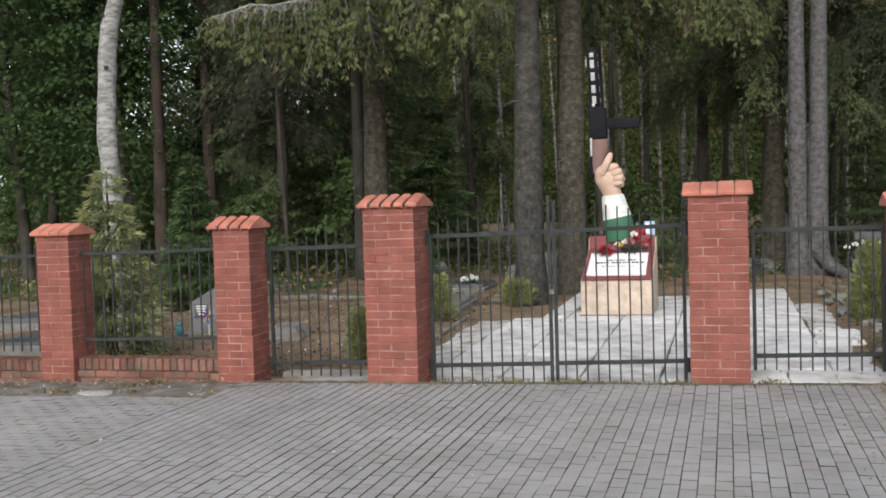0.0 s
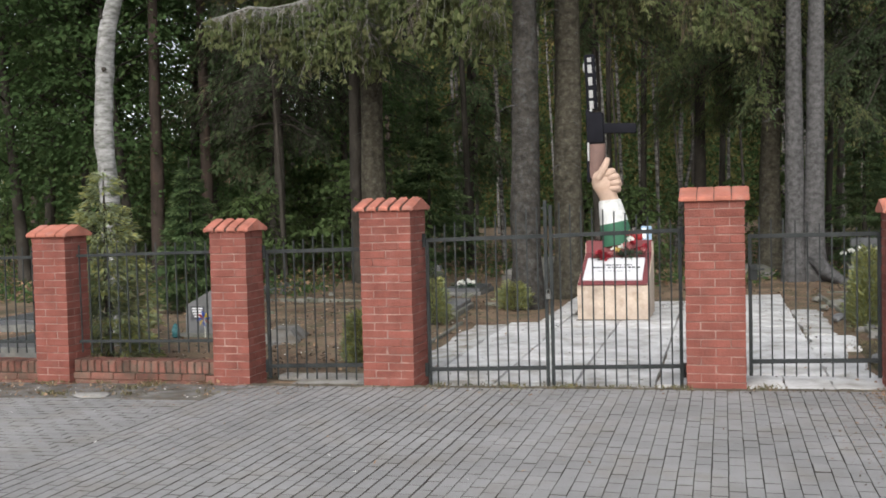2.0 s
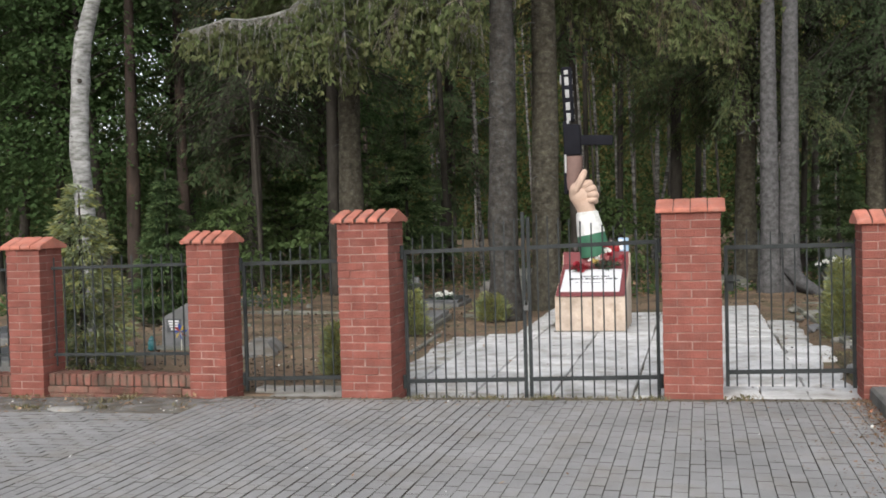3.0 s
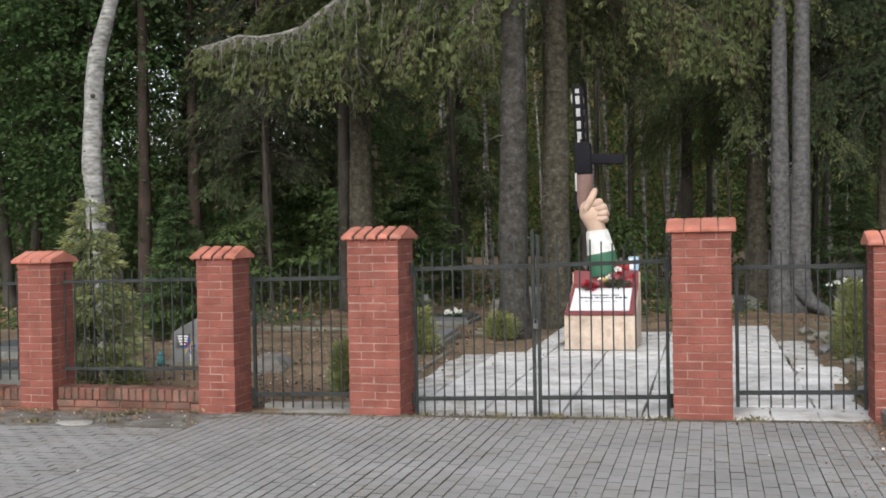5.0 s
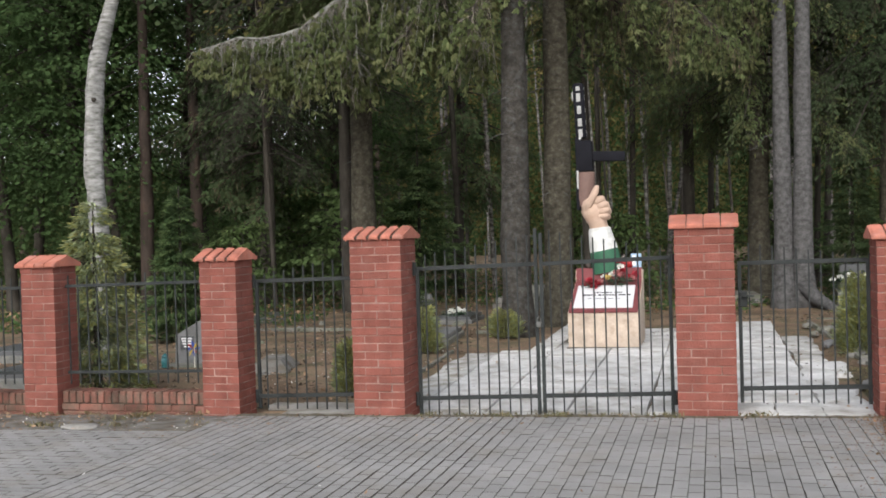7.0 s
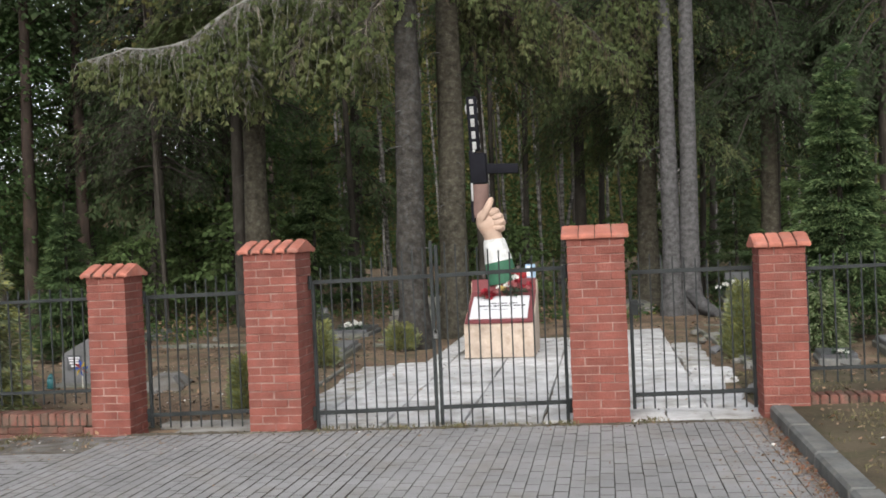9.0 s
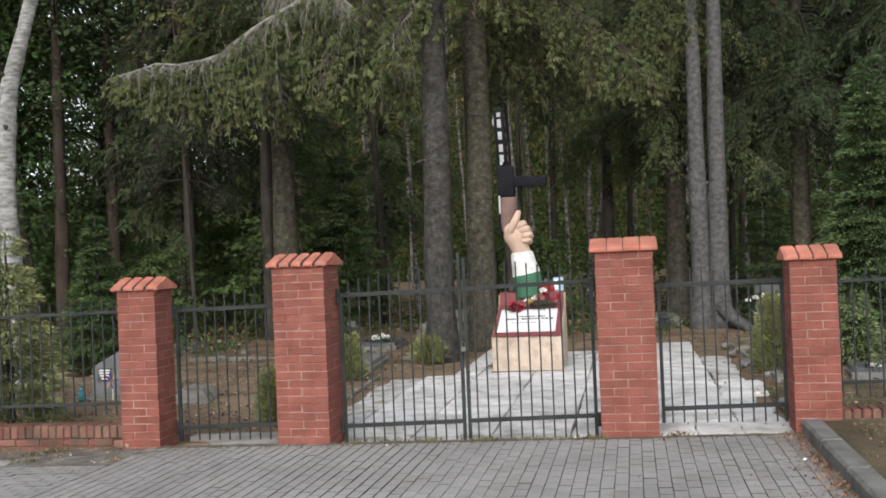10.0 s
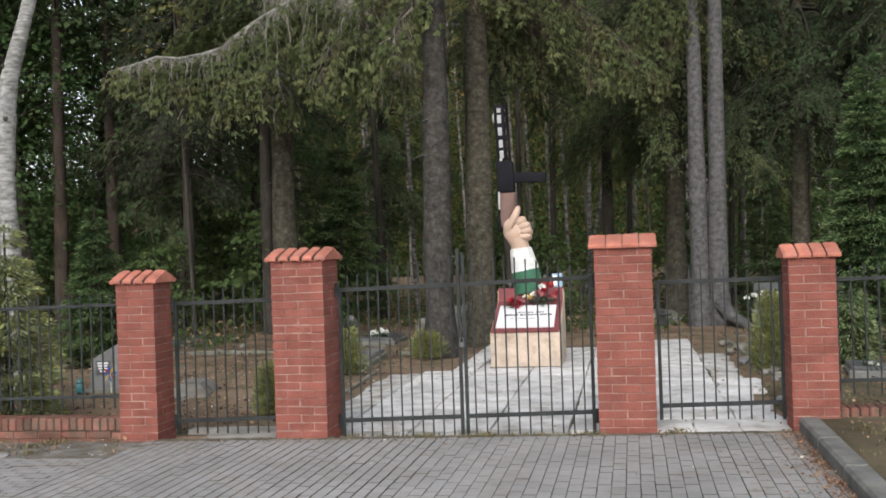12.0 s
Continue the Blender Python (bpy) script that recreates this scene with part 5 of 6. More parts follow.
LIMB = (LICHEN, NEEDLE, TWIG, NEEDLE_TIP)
for x, y, r, h, z0, reach, lean, bark, seed in NEAR:
    pts = trunk_points(x, y, h, r, lean, 0.05, 1.35, seed)
    # From seed 14 on, darker foliage colours stand for the canopy's shade.
    behind = y > 13
    # thin 0.7 on seed 15: unseen upper crown kept dense to shade the boughs.
    crown = spruce_crown(pts, h, z0, reach, 0.42, 0.075 if not behind else 0.10, (0.12, 0.048 if not behind else 0.03), seed, (BARK_DARK, NEEDLE if seed < 15 else NEEDLE_SHADED, DEAD if seed < 14 else TWIG_SHADED, NEEDLE if seed < 14 else NEEDLE_FAR if seed == 14 else NEEDLE_SHADED), droop=0.5 if not behind else 0.75, nodes=6, dead=0.16 if not behind else 0.4, thin=0.04 if seed < 14 else 0.1 if seed == 14 else 0.7, plain=behind)
    spruce = tree("spruce_tree", x, y, pts, bark, crown, SPRUCE, seed=seed, group="spruces behind the fence")
    dead_branches(spruce, pts, seed)
    if seed == 11:
        hanging_bough(spruce, [(0.2, -0.2, 7.6), (1.9, -1.8, 6.9), (1.55, -2.5, 6.25), (1.05, -2.5, 5.98), (0.6, -2.5, 5.78), (0.18, -2.5, 5.54), (-0.17, -2.5, 5.29), (-0.53, -2.5, 5.21), (-0.95, -2.5, 5.17), (-1.35, -2.5, 5.22), (-1.75, -2.5, 5.12), (-2.1, -2.5, 5.06)],
                      (1.5, 1.7, 0.45), 71, LIMB, gap=0.022, bare=0.28, limb=0.036)
        hanging_bough(spruce, [(0.2, -0.2, 7.4), (1.3, -1.8, 6.9), (1.9, -2.5, 6.2), (2.3, -2.5, 5.7), (2.75, -2.5, 5.1), (3.05, -2.5, 4.7)], (1.6, 1.9, 0.7), 72, LIMB, gap=0.026, bare=0.45)
        hanging_bough(spruce, [(0.2, -0.2, 7.0), (0.6, -1.5, 6.6), (1.2, -2.2, 6.1), (1.6, -2.4, 5.6), (2.0, -2.4, 5.3)], (1.7, 1.9, 0.9), 77, LIMB, gap=0.03, bare=0.5)
        hanging_bough(spruce, [(0.1, -0.1, 6.0), (0.25, -0.9, 5.4), (0.5, -1.6, 4.9), (0.7, -2.0, 4.5)], (1.3, 1.1, 0.7), 73, LIMB, gap=0.022, bare=0.2)
        hanging_bough(spruce, [(-0.1, -0.1, 6.3), (-0.3, -0.9, 5.7), (-0.5, -1.6, 5.1), (-0.7, -2.1, 4.7)], (1.3, 1.2, 0.7), 78, LIMB, gap=0.022, bare=0.15)
    if seed == 12:
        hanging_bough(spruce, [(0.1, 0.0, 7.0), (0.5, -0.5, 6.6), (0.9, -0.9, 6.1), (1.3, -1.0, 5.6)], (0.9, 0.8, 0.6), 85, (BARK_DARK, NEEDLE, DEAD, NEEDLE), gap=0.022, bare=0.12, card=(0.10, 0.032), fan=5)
        hanging_bough(spruce, [(-0.1, 0, 6.4), (-0.9, -0.1, 6.0), (-1.5, -0.1, 5.3), (-1.9, 0.0, 4.7)], (1.1, 1.2, 0.6), 79, (BARK_DARK, NEEDLE, TWIG, NEEDLE_TIP), gap=0.03, bare=0.25)
        hanging_bough(spruce, [(0.0, -0.1, 6.0), (-0.35, -0.6, 5.4), (-0.5, -0.9, 4.8)], (0.8, 0.9, 0.5), 80, (BARK_DARK, NEEDLE, TWIG, NEEDLE_TIP), gap=0.03, bare=0.25)
    if seed == 13:
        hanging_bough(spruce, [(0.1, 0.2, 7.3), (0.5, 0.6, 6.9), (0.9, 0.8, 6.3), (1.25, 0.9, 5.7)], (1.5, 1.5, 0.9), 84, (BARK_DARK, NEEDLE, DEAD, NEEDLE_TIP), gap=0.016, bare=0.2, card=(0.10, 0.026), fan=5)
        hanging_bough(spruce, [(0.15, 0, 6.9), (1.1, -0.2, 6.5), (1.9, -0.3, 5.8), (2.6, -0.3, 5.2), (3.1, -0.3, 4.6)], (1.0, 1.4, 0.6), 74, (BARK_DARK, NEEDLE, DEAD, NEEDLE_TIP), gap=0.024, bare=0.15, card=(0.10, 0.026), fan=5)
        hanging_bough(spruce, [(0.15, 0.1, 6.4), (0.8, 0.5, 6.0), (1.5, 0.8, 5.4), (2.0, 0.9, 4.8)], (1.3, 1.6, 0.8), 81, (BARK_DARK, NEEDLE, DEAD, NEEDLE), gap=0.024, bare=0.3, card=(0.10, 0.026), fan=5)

# dark spruces in the second row, their boughs hanging low
# dry: share of dead twigs; dry > 0.6 and x > 5 take shaded colours
for x, y, r, z0, reach, droop, dry, seed in ((2.75, 16.5, 0.15, 4.9, 2.5, 0.8, 0.45, 24), (0.75, 13.0, 0.13, 5.6, 2.0, 0.7, 0.45, 25), (8.9, 12.5, 0.18, 4.6, 2.8, 0.7, 0.35, 26), (-4.7, 13.0, 0.15, 5.2, 2.3, 0.5, 0.8, 27), (-7.08, 14.0, 0.14, 4.0, 2.4, 0.5, 0.8, 28)):
    pts = trunk_points(x, y, 12.5, r, (0.004, 0.0), 0.08, 1.3, seed)
    # Where x > 5 the unseen upper crown stays dense, to shade what hangs below.
    crown = spruce_crown(pts, 12.5, z0, reach, 0.5, 0.22 if dry > 0.6 else 0.15, (0.14, 0.042), seed, (BARK_DARK, NEEDLE_SHADED if dry > 0.6 or x > 5 else NEEDLE_FAR, TWIG_SHADED if dry > 0.6 or x > 5 else DEAD, NEEDLE_SHADED if x > 5 else NEEDLE_FAR), droop=droop, nodes=6, dead=dry, thin=0.7 if x > 5 else 0.05, plain=True)
    tree("spruce_tree", x, y, pts, BARK_DARK, crown, "dark slender spruce with low hanging boughs", seed=seed, group="spruces behind the fence")

# the twin trunk by the right-hand path
twin = thing("twin_tree", (4.74, 11.4, 0.05), "tall grey twin-trunked spruce with flared roots", "tree")
for dx, dz, r, lean, seed in ((-0.17, 0, 0.18, 0.004, 21), (0.17, 0, 0.19, 0.010, 22)):
    pts = trunk_points(0, 0, 13.0, r, (lean, 0), 0.04, 1.5, seed)
    v, f = tube([(p[0] + dx, p[1], p[2], p[3]) for p in pts], 14, 0.22, seed)
    part("trunk", mesh_of("trunk", v, f, BARK_PALE), None, twin, smooth=True)
v, f = tube([(0.15, -0.1, 0.45, 0.14), (0.38, -0.35, 0.18, 0.13), (0.62, -0.75, 0.04, 0.09), (0.85, -1.2, -0.06, 0.05)], 10, 0.3, 3)
part("root", mesh_of("root", v, f, BARK_PALE), None, twin, smooth=True)
pts = trunk_points(0, 0, 13.0, 0.2, (0.014, 0), 0.04, 1.5, 21)
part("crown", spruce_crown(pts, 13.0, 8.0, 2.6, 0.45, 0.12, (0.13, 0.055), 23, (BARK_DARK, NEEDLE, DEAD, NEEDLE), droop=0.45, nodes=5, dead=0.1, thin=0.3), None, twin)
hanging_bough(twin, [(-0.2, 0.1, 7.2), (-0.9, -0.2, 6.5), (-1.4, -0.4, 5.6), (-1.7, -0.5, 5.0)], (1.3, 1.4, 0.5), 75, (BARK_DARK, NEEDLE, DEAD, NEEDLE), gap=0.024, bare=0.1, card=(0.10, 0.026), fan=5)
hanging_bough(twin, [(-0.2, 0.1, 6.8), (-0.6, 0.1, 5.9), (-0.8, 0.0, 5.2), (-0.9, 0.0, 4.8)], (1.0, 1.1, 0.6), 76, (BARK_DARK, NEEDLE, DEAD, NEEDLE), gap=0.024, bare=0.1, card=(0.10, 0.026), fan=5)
# Darkened needles: the shade on this side is put into their colour.
hanging_bough(twin, [(0.3, 0.3, 7.6), (1.0, 0.9, 7.0), (1.8, 1.3, 6.2), (2.5, 1.4, 5.5)], (1.2, 1.4, 0.6), 82, (BARK_DARK, NEEDLE_SHADED, DEAD, NEEDLE_SHADED), gap=0.024, bare=0.15, card=(0.10, 0.026), fan=5)
v, f = tube([(-0.25, 0.0, 3.3, 0.018), (-0.45, -0.1, 3.25, 0.014), (-0.62, -0.15, 3.05, 0.010), (-0.74, -0.2, 3.0, 0.006)], 5)
part("dead_branch", mesh_of("dead_branch", v, f, BARK_PALE), None, twin)

# the birch by the fence, its top bending to the right
birch = thing("birch_tree", (-4.54, 3.0, -0.05), "white-barked birch with a bent trunk rising behind a young thuja", "tree")
line = [(0.02, 0, -0.2, 0.158), (0.01, 0, 0.3, 0.140), (0.0, 0, 0.7, 0.132), (-0.03, 0, 1.5, 0.132), (-0.06, 0, 2.06, 0.130), (-0.06, 0, 2.4, 0.122), (-0.075, 0, 2.66, 0.126), (-0.09, 0, 2.9, 0.119), (-0.08, 0, 3.18, 0.122), (-0.075, 0, 3.42, 0.112), (-0.05, 0, 3.62, 0.122), (-0.045, 0, 3.74, 0.113),
        (0.03, 0, 4.15, 0.104), (0.14, 0, 4.5, 0.100), (0.26, 0, 4.87, 0.095), (0.6, 0.1, 6.2, 0.093), (0.9, 0.2, 8.0, 0.08), (1.0, 0.3, 11.0, 0.03)]
v, f = tube(line, 18, 0.3, 5)
part("trunk", mesh_of("trunk", v, f, BIRCH), None, birch, smooth=True)
for x, z, s in ((0.06, 3.62, 0.03), (-0.06, 2.9, 0.022), (0.02, 2.3, 0.025), (0.05, 4.3, 0.02), (-0.03, 1.7, 0.02)):
    v, f = tube([(0, 0.02, 0, s * 1.2), (0, -0.008, -0.004, s), (0, -0.02, -0.006, s * 0.3)], 8, 0.5, 3)
    part("knot", mesh_of("knot", v, f, BARK_DARK), None, birch, "dark branch scar", at=(x - 0.05, -0.112, z), smooth=True)
part("crown", leafy_crown(11.5, 6.6, 2.2, 30, 70, 0.10, 31, (BARK_DARK, LEAF), pts=line), None, birch)

# the woods behind: a few kinds of tree, repeated
FAR_PTS = trunk_points(0, 0, 14, 0.2, (0.0, 0.0), 0.12, 1.3, 41)
far_crown = spruce_crown(FAR_PTS, 14, 3.4, 2.7, 0.7, 0.26, (0.19, 0.07), 42, (BARK_DARK, NEEDLE_FAR, DEAD, NEEDLE_FAR), droop=0.5, nodes=4, dead=0.3, thin=0.1, plain=True)
far_spruce = tree("spruce_tree", -8.0, 16.0, FAR_PTS, BARK_DARK, far_crown, "dark spruce deep in the woods", seed=41, group="woods")
PINE_PTS = trunk_points(0, 0, 15, 0.165, (0.0, 0.0), 0.10, 1.25, 43)
pine_crown = leafy_crown(15, 7.5, 2.2, 26, 90, 0.17, 44, (BARK_PINE, NEEDLE_FAR), pts=PINE_PTS)
pine = tree("pine_tree", -10.08, 13.5, PINE_PTS, BARK_PINE, pine_crown, "tall pine with a reddish bare trunk", seed=43, group="woods")
OAK_PTS = trunk_points(0, 0, 12, 0.15, (0.0, 0.0), 0.25, 1.3, 45)
# Thickened high up, out of view, to shade the tiers below.
oak_crown = leafy_crown(12.5, 1.8, 3.6, 64, 190, 0.155, 46, (BARK_DARK, LEAF), pts=OAK_PTS, top=0.58)
oak = tree("broadleaf_tree", -14.25, 14.0, OAK_PTS, BARK_DARK, oak_crown, "green broadleaf tree in the shade of the woods", seed=45, group="woods")
THIN_PTS = trunk_points(0, 0, 14, 0.055, (0.0, 0.0), 0.12, 1.2, 47)
thin_crown = leafy_crown(14, 6.5, 1.7, 20, 36, 0.15, 48, (BARK_DARK, LEAF_YELLOW), pts=THIN_PTS)
thin = tree("birch_tree", 1.34, 24.0, THIN_PTS, BIRCH_FAR, thin_crown, "slender pale birch deep in the woods", seed=47, group="woods")
pole = tree("pole_tree", -6.5, 13.0, THIN_PTS, BARK_DARK, thin_crown, "slender dark-barked tree deep in the woods", seed=49, group="woods")
rng = random.Random(7)
taken = [(-3.26, 10), (0.20, 7.4), (0.62, 9.2), (4.22, 14), (6.8, 14), (4.74, 11.4), (-8, 16), (-10.08, 13.5), (-14.25, 14), (1.34, 24), (-6.5, 13), (2.75, 16.5), (0.75, 13), (8.9, 12.5), (-4.7, 13), (-7.08, 14)]


def put(kind_tree, x, y, scale=1.0, lean=None, turn=None):
    """A copy of a tree; lean: degrees to the right, by chance if not given."""
    taken.append((x, y))
    chance = [rng.uniform(-1.5, 1.5), rng.uniform(-1.5, 1.5), rng.uniform(0, 360)]
    if lean is not None:
        chance[0], chance[1] = 0.0, lean
    copy_thing(kind_tree, pose(x, y, float(ground_z(x, y)) - 0.02, *chance[:2], 0) @ pose(0, 0, 0, 0, 0, chance[2] if turn is None else turn) @ Matrix.Diagonal((scale, scale, scale, 1)))


put(thin, 2.05, 22.0, 1.35, 1.5)
put(thin, 1.85, 21.9, 1.0, 9.0)
put(thin, 0.9, 22.5, 0.9, 0.5)
put(thin, 0.15, 25.0, 1.1, -1.0)
put(thin, 3.4, 25.0, 1.0, 1.0)
put(thin, -2.8, 20.0, 1.1, 0.5)
put(pole, -3.05, 17.0, 1.5, 0.3)
put(pole, -1.6, 18.0, 1.2, 0.0)
put(pole, -1.0, 21.0, 1.6, 0.5)
put(pole, 0.4, 18.5, 1.3, -0.5)
put(pole, 1.3, 17.5, 1.5, 0.4)
put(pole, 3.2, 20.0, 1.6, 0.5)
put(pole, 5.7, 17.5, 1.4, 0.0)
put(pole, 6.2, 20.5, 1.6, 1.0)
put(pole, 7.6, 18.0, 1.3, 0.0)
put(pine, -9.45, 15.0, 0.95, -1.0)
put(pine, -5.6, 15.5, 0.8, 0.0)
put(oak, -12.9, 15.0, 0.95, 0.0)
put(oak, -11.25, 14.3, 0.85, -2.0)
put(oak, -9.2, 18.0, 0.9)
put(oak, -6.9, 18.5, 0.8)
put(oak, -16.5, 18.0, 1.0)
put(far_spruce, -3.9, 20.0, 0.9)
put(far_spruce, 8.2, 22.0, 1.0)
for tries in range(4000):
    y = 16 + 42 * rng.random() ** 1.2
    x = rng.uniform(-0.78 * (y + 10) + 2.0, 0.27 * (y + 10) + 5.5)
    if len(taken) > 88:
        break
    if min((x - a) ** 2 + (y - b) ** 2 for a, b in taken) < (1.7 + 0.035 * y) ** 2:
        continue
    if x < -0.4 * (y + 10) and y > 24 and rng.random() < 0.85:
        continue
    left = x < -0.45 * (y + 10) + 3.6
    pick = rng.random()
    which = (oak if pick < 0.6 else pine if pick < 0.85 else far_spruce) if left else (far_spruce if pick < 0.20 else pole if pick < 0.55 else thin if pick < 0.80 else pine if pick < 0.88 else oak)
    lane = (x - 3.3) / (y + 9.2)
    if y > 19 and min(abs(lane + v) for v in (0.395, 0.575, 0.777)) < 0.65 / (y + 9.2):
        taken.append((x, y))  # left open: the sky shows through here
        continue
    if not left and lane > -0.26 and which not in (pole, thin):
        which = pole if pick < 0.1 else thin
    put(which, x, y, rng.uniform(0.8, 1.15) * (1.4 if which in (pole, thin) else 1.0))


def cone_shrub(name, x, y, h, r, mats, seed, label, category="shrub", sprays=2600, card=(0.16, 0.07), top=1.25, per=26, lean=0.0, wide=0.25, pale=0.3, upright=0.0):
    """A conical evergreen: a thin stem and fan-shaped sprays that rise from it and nod at the tips, with gaps between them."""
    rng = np.random.default_rng(seed)
    root = thing(name, (x, y, float(ground_z(x, y))), label, category)
    v, f = tube([(0, 0, -0.1, 0.03 + 0.01 * h), (lean * h * 0.5, 0, h * 0.5, 0.02 + 0.004 * h), (lean * h, 0, h * 0.96, 0.008)], 6)
    part("stem", mesh_of("stem", v, f, BARK_DARK), None, root)
    n_limb = int(sprays / per)
    P, D, N, kind = [], [], [], []
    up = np.array((0, 0, 1.0))
    for i in range(n_limb):
        s = 1 - (1 - (i + rng.uniform(0, 1)) / n_limb) ** 0.68
        z = h * (0.03 + 0.93 * s)
        reach = r * (1 - s) ** (1 / top) * rng.uniform(0.62, 1.15) * (0.72 + 0.28 * min(1, s * 6)) + 0.05
        t = 2.39996 * i + rng.uniform(-1.2, 1.2)
        z += rng.normal() * 0.12 * r
        out = np.array((math.cos(t), math.sin(t), 0.0))
        aside = np.array((-out[1], out[0], 0.0))
        k = rng.uniform(0.1, 1.0, per) ** 0.65
        half = (0.07 + wide * reach) * np.sin(np.pi * np.clip(k, 0, 0.93)) ** 0.6
        lat = rng.uniform(-1, 1, per)
        lift = rng.uniform(0.35, 0.65) * reach * k - rng.uniform(0.3, 0.55) * reach * k ** 2.2
        base = np.array((lean * z, 0, z)) + out * (reach * k)[:, None] + aside * (lat * half)[:, None] + up * (lift - 0.3 * np.abs(lat) * half)[:, None]
        P.append(base + rng.normal(size=base.shape) * 0.018)
        D.append(out * (0.5 + 0.4 * k[:, None]) + aside * (lat * 0.9)[:, None] + up * rng.normal(upright, 0.28, (per, 1)))
        N.append(out * 0.55 + up * 0.85 + np.zeros((per, 3)))
        kind.append(((k > 0.72) & (rng.uniform(size=per) < 2.0 * pale)) | (rng.uniform(size=per) < 0.15 * pale))
    P, D, N, kind = np.concatenate(P), np.concatenate(D), np.concatenate(N), np.concatenate(kind)
    m = len(P)
    V = blades(rng, P, D, N, card[0] * rng.uniform(0.6, 1.3, m), card[1] * rng.uniform(0.7, 1.3, m), 0.15, 0.35, True)
    part("foliage", quads_mesh("foliage", V, mats, kind.astype(int)), None, root)
    return root


# undergrowth between the trunks
BUSH_PTS = [(0, 0, -0.1, 0.03), (0.02, 0, 0.8, 0.022), (0.0, 0.03, 2.0, 0.01)]
bush_crown = leafy_crown(2.3, 0.3, 1.0, 30, 60, 0.11, 52, (BARK_DARK, LEAF_BUSH), pts=BUSH_PTS)
undergrowth = tree("undergrowth_bush", -7.4, 13.2, BUSH_PTS, BARK_DARK, bush_crown, "leafy green bush growing between the trunks", sides=6, seed=51, group="undergrowth")
spots = [(-7.4, 13.2)]
for tries in range(900):
    y = 13.5 + 26 * rng.random()
    x = rng.uniform(-0.72 * (y + 10) + 2.0, 0.24 * (y + 10) + 4.0)
    if len(spots) > 50:
        break
    if min((x - p) ** 2 + (y - q) ** 2 for p, q in spots + taken) < 1.1:
        continue
    spots.append((x, y))
    s = rng.uniform(0.6, 1.5)
    copy_thing(undergrowth, pose(x, y, float(ground_z(x, y)), 0, 0, rng.uniform(0, 360)) @ Matrix.Diagonal((s, s, s, 1)))


# Its light tips stand for light that the nearer crowns block.
cone_shrub("fir", -3.75, 15.6, 4.6, 1.5, (THUJA_GREEN, THUJA_TIP), 86, "dark green young fir deep in the woods", category="tree", sprays=16000, card=(0.15, 0.04), top=1.1, per=120)


# low plants and moss on the floor of the woods
def ground_cover():
    rng = np.random.default_rng(31)
    n = 60000
    y = 8.6 + 26 * rng.uniform(0, 1, n) ** 1.3
    x = rng.uniform(-0.75, 0.36, n) * (y + 10) + 2.5
    thick = np.array([noise.noise(Vector((a * 0.55, b * 0.4, 7.0))) for a, b in zip(x, y)])
    keep = (thick + 0.05 * (y - 9) > 0.0 + rng.normal(size=n) * 0.12) & ~((x > -0.4) & (x < 5.6) & (y < 10.5)) & ~((x > 3.9) & (y < 11.5)) & ~((x > -4.5) & (x < 0.2) & (y < 13.5))
    x, y = x[keep], y[keep]
    high = rng.uniform(0.0, 0.22, len(x)) * np.clip(thick[keep] + 0.5, 0.2, 1.2)
    P = np.stack([x, y, ground_z(x, y) + high], 1)
    D = rng.normal(size=P.shape) * np.array((1, 1, 0.35)) + np.array((0, -0.2, 0.35))
    V = blades(rng, P, D, np.array((0, -0.4, 1.0)) + np.zeros(P.shape), rng.uniform(0.07, 0.16, len(P)), rng.uniform(0.03, 0.08, len(P)), 0.1, 0.6, True)
    me = quads_mesh("ground_cover", V, (LEAF, LEAF_YELLOW, DRY_LEAF), rng.choice(3, len(P), p=(0.6, 0.2, 0.2)))
    tagged(new("ground_cover", me), "low green plants and moss on the floor of the woods", "plants", kind="stuff")


ground_cover()


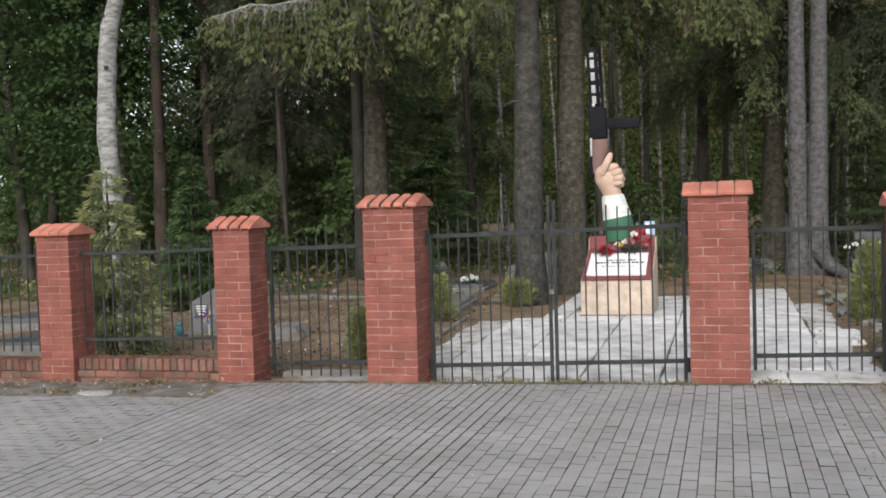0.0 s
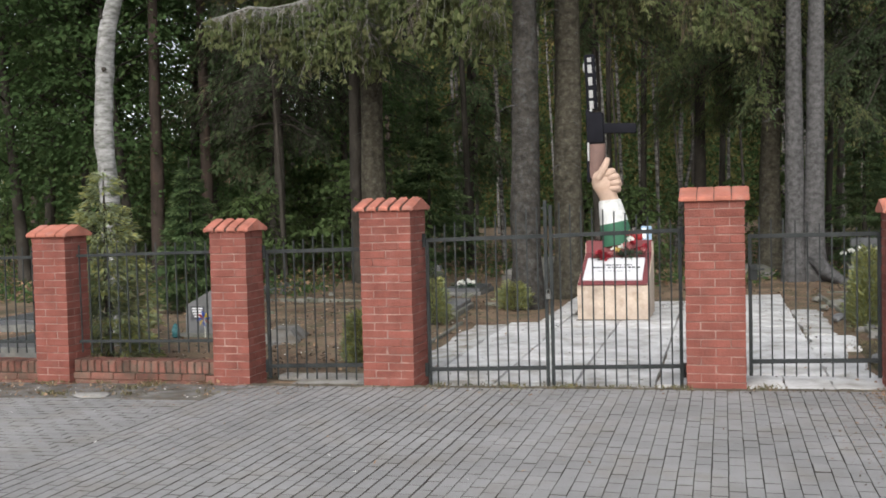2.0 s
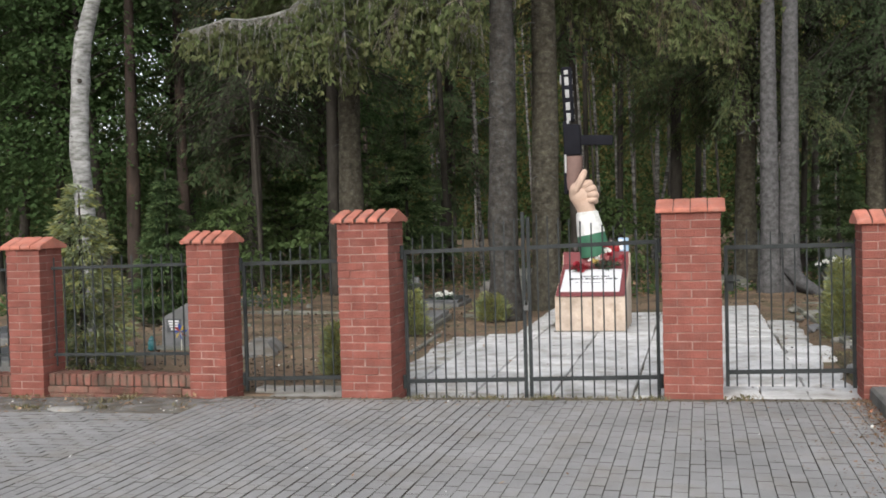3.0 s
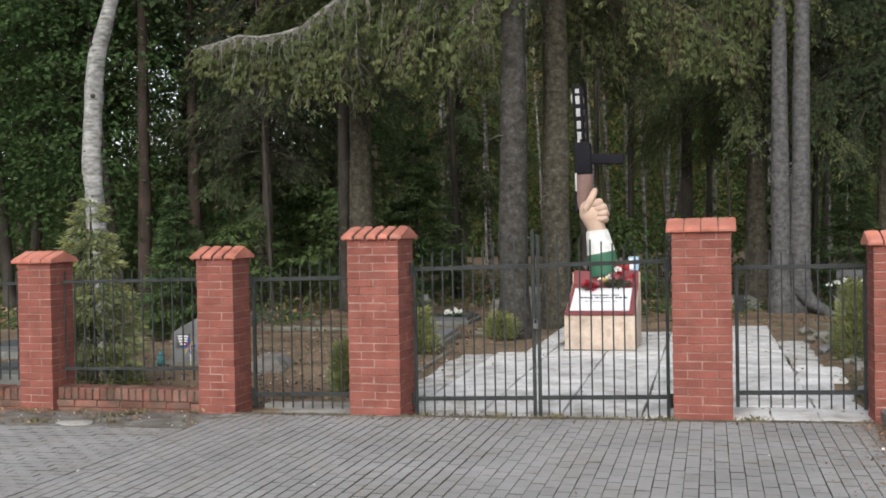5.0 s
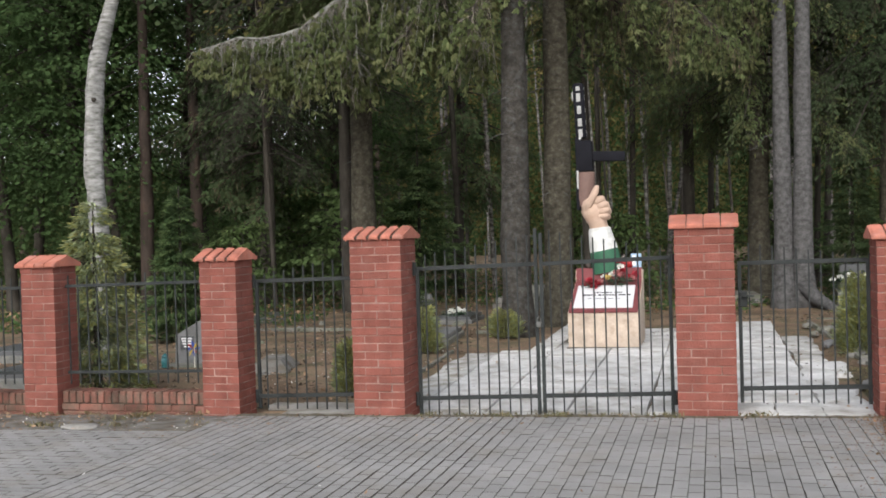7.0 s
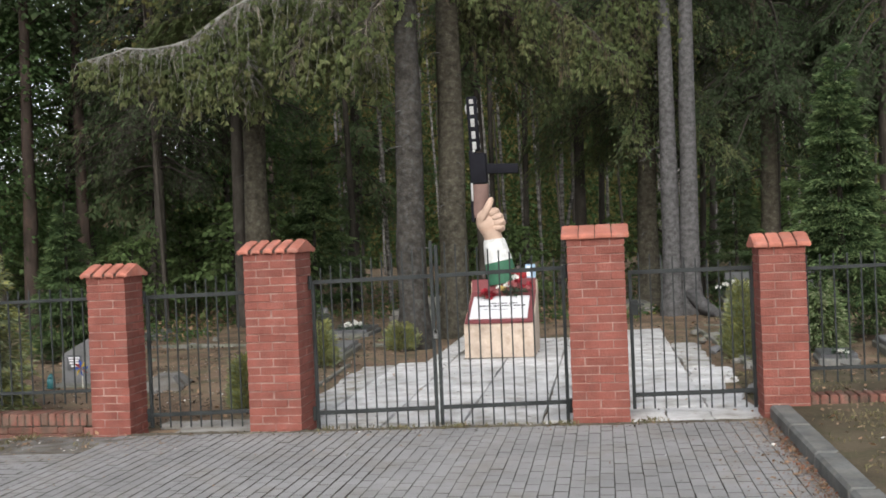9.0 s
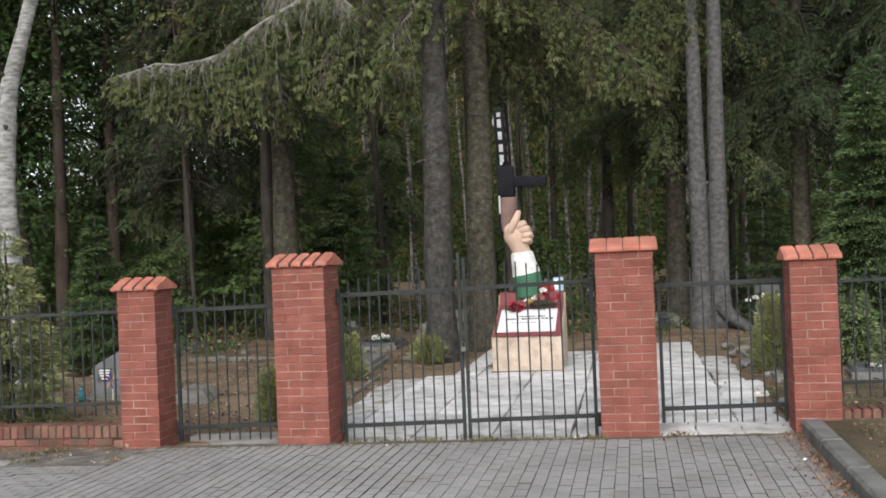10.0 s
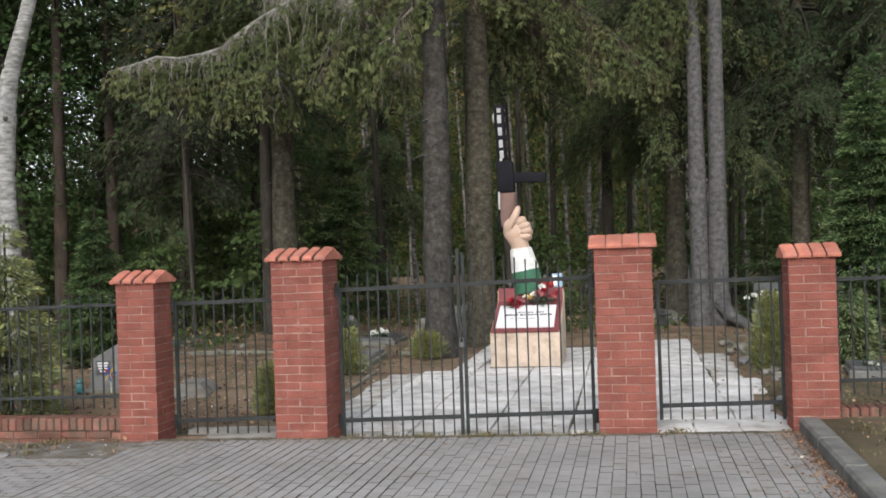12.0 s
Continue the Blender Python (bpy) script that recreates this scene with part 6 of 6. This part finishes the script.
# far edge of the woods
def far_woods():
    rng = np.random.default_rng(5)
    n = 190000
    x = rng.uniform(-62, 30, n)
    z = 22 * rng.uniform(0, 1, n) ** 1.2
    y = 60 + rng.uniform(0, 6, n) + 0.02 * (x + 10) ** 2 * 0.2
    keep = np.array([noise.noise(Vector((a * 0.22, c * 0.16, 1.0))) > (-0.2 if a < -19 and c > 9.5 else -0.9) - 0.8 * max(0.0, min(1.0, (9.5 - c) / 4)) for a, c in zip(x, z)])
    for gx, gz, gr in ((-24.8, 17.6, 1.2), (-23.1, 17.6, 1.0), (-28.6, 16.8, 0.9), (-22.4, 19.2, 1.0), (-50.5, 12.5, 1.8), (-34.9, 15.4, 0.9), (-38.1, 13.4, 1.0), (-34.6, 13.0, 0.9), (-40.6, 14.2, 0.8), (-31.4, 16.9, 0.7)):
        keep &= (x - gx) ** 2 + (z - gz) ** 2 > gr ** 2
    P = np.stack([x, y, z], 1)[keep]
    D = rng.normal(size=P.shape) + np.array((0, 0, -0.5))
    # More of the bright leaf right of x = -18, as light in the gap.
    me = quads_mesh("far_woods", cards(rng, P, D, rng.uniform(0.2, 0.45, len(P)), rng.uniform(0.12, 0.28, len(P))), (LEAF, LEAF_YELLOW), (rng.uniform(size=len(P)) < np.where(P[:, 0] > -18, 0.35, 0.15)).astype(int))
    tagged(new("far_woods", me), "dark green far edge of the woods", "trees", kind="stuff")

    # the closed edge of the woods behind them, with an uneven top
    xs = np.arange(-70.0, 40.0, 1.0)
    tops = [8.5 + 17.0 * max(0.0, min(1.0, (v + 27) / 3)) + 3.0 * noise.noise(Vector((0.21 * v, 0.0, 4.0))) + 1.5 * noise.noise(Vector((0.9 * v, 2.0, 4.0))) for v in xs]
    verts = [(v, 70.0 + 0.004 * (v + 10) ** 2, z) for v, top in zip(xs, tops) for z in (-1.0, top * 0.5, top)]
    faces = [(3 * i + k, 3 * i + 3 + k, 3 * i + 4 + k, 3 * i + 1 + k) for i in range(len(xs) - 1) for k in range(2)]
    tagged(new("backdrop", mesh_of("backdrop", verts, faces, LEAF_YELLOW)), "dim green distance behind the woods", "backdrop", kind="structure")


far_woods()


# ---- young conifers and shrubs ----
cone_shrub("thuja", -3.72, 1.55, 2.25, 0.66, (THUJA_MID, THUJA_PALE), 61, "young green thuja with browning sprays behind the fence", sprays=13500, card=(0.09, 0.024), top=1.4, per=80, wide=0.42, pale=0.28)
cone_shrub("thuja", -5.6, 7.0, 2.8, 0.80, (THUJA_GREEN, THUJA), 62, "conical green thuja among the graves", sprays=18000, card=(0.10, 0.024), top=1.05, per=110)
cone_shrub("thuja", 6.62, 6.2, 4.15, 1.02, (THUJA_GREEN, THUJA_TIP), 63, "tall bright green thuja behind the iron fence", sprays=46000, card=(0.09, 0.024), top=1.2, per=170, wide=0.36)
cone_shrub("fir", 6.1, 13.8, 3.3, 1.0, (NEEDLE_FAR, THUJA_GREEN), 70, "young fir with light green tips between the trunks", sprays=14000, card=(0.10, 0.024), top=1.1, per=110)
cone_shrub("thuja", -1.25, 5.9, 1.45, 0.42, (NEEDLE, LEAF), 64, "dark young conifer beside a grave", sprays=5000, card=(0.11, 0.024))
cone_shrub("shrub", -0.72, 5.0, 0.66, 0.22, (THUJA_PALE, THUJA_MID), 65, "small yellow-green conical shrub", sprays=4600, card=(0.08, 0.014), top=2.2, upright=0.7)
cone_shrub("shrub", 0.06, 7.0, 0.42, 0.27, (THUJA_PALE, THUJA_MID), 66, "low yellow-green shrub before a spruce trunk", sprays=2600, card=(0.08, 0.014), top=2, upright=0.7)
cone_shrub("shrub", -0.60, 1.58, 0.62, 0.13, (THUJA_PALE, THUJA_MID), 67, "small green shrub behind the small gate", sprays=4200, card=(0.08, 0.014), top=2.2, upright=0.7)
cone_shrub("shrub", 5.0, 4.3, 0.98, 0.26, (THUJA_PALE, THUJA_MID), 68, "rounded yellow-green shrub beside the path", sprays=9000, card=(0.08, 0.014), top=2.2, upright=0.7)
cone_shrub("shrub", 6.0, 4.7, 0.95, 0.32, (THUJA, THUJA_MID), 69, "grey-green shrub behind the iron fence", sprays=4200, card=(0.09, 0.024), top=2.5)

# ---- paving in front of the fence ----
pave = thing("pavement", (0, 0, 0), "grey concrete block paving in straight rows", "paving", kind="structure")
PITCH, LONG = 0.0986, 0.197
BLOCK = [(0, 1, 2, 3)] + [(4 + q, 4 + (q + 1) % 4, (q + 1) % 4, q) for q in range(4)] + [(8 + q, 8 + (q + 1) % 4, 4 + (q + 1) % 4, 4 + q) for q in range(4)]
BLOCK_MATS = [0, 1, 1, 1, 1, 1, 1, 1, 1]  # the edges are dirty


def paver_mesh(hx, hy, cx=0.0024, cy=0.0036):
    verts = [(sx * (hx - i * cx), sy * (hy - i * cy), z) for i, z in ((1, 0.03), (0, 0.027), (0, -0.03)) for sx, sy in ((-1, -1), (1, -1), (1, 1), (-1, 1))]
    me = mesh_of("paver", verts, BLOCK, PAVER, JOINT)
    me.polygons.foreach_set("material_index", BLOCK_MATS)
    return me


PAVER_MESH = paver_mesh(0.0481, 0.0970)


def build_pavers():
    rng = np.random.default_rng(3)
    rest, made = [], 0
    for k in range(-33, 27):
        x = 2.0787 + PITCH * k if k > -23 else -0.0885 + 0.1025 * (k + 22)
        for j in range(57):
            y = -0.2435 - LONG * j + (LONG / 2 if k % 2 else 0.0)
            z = float(rise(x, y)) - 0.03 + rng.normal() * 0.001
            if 1.6 < x < 3.9 and -3.6 < y < -1.2 and made < 300:
                made += 1
                ob = part("paver", PAVER_MESH, None, pave)
                ob.matrix_basis = pose(x + rng.normal() * 0.0008, y, z, rng.normal() * 0.3, rng.normal() * 0.5, rng.normal() * 0.4)
            else:
                rest.append((x + rng.normal() * 0.0008, y, z + 0.03, rng.normal() * 0.005, rng.normal() * 0.009, (0.0472 if k < -22 else 0.0454 if x < 1.6 else 0.0482) + rng.normal() * 0.0004, 0.0970))
        if k % 2 == 0:
            rest.append((x, -0.0925, float(rise(x, 0)), 0, 0, 0.0470, 0.050))
    for j in range(108):
        y = -0.86 - PITCH * j
        if j % 2:
            rest.append((-1.325, y, float(rise(-1.35, y)), 0, 0, 0.0465, 0.0475))
        for i in range(40):
            x = -1.374 - LONG * i - (LONG / 2 if j % 2 else 0.0)
            rest.append((x, y, float(rise(x, y)) + rng.normal() * 0.0016, rng.normal() * 0.006, rng.normal() * 0.008, 0.0966, 0.0478))
    T = np.array(rest)
    along_row = T[:, 5] > 0.06
    cx, cy = np.where(along_row, 0.005, np.where(T[:, 0] < 1.6, 0.0032, 0.0022)), np.where(along_row, 0.003, 0.0034)
    sx, sy = np.array((-1, 1, 1, -1)), np.array((-1, -1, 1, 1))
    V = np.zeros((len(T), 12, 3))
    for ring, (inset, dz) in enumerate(((1, 0.0), (0, -0.003), (0, -0.06))):
        for q in range(4):
            dx, dy = sx[q] * (T[:, 5] - inset * cx), sy[q] * (T[:, 6] - inset * cy)
            V[:, ring * 4 + q, 0] = T[:, 0] + dx
            V[:, ring * 4 + q, 1] = T[:, 1] + dy
            V[:, ring * 4 + q, 2] = T[:, 2] + dz + T[:, 3] * dy + T[:, 4] * dx
    faces = [tuple(12 * i + v for v in f) for i in range(len(T)) for f in BLOCK]
    me = mesh_of("pavers", V.reshape(-1, 3), faces, PAVER_STUFF, JOINT)
    me.polygons.foreach_set("material_index", BLOCK_MATS * len(T))
    ob = part("pavers", me, None, pave)
    tagged(ob, kind="stuff")


build_pavers()
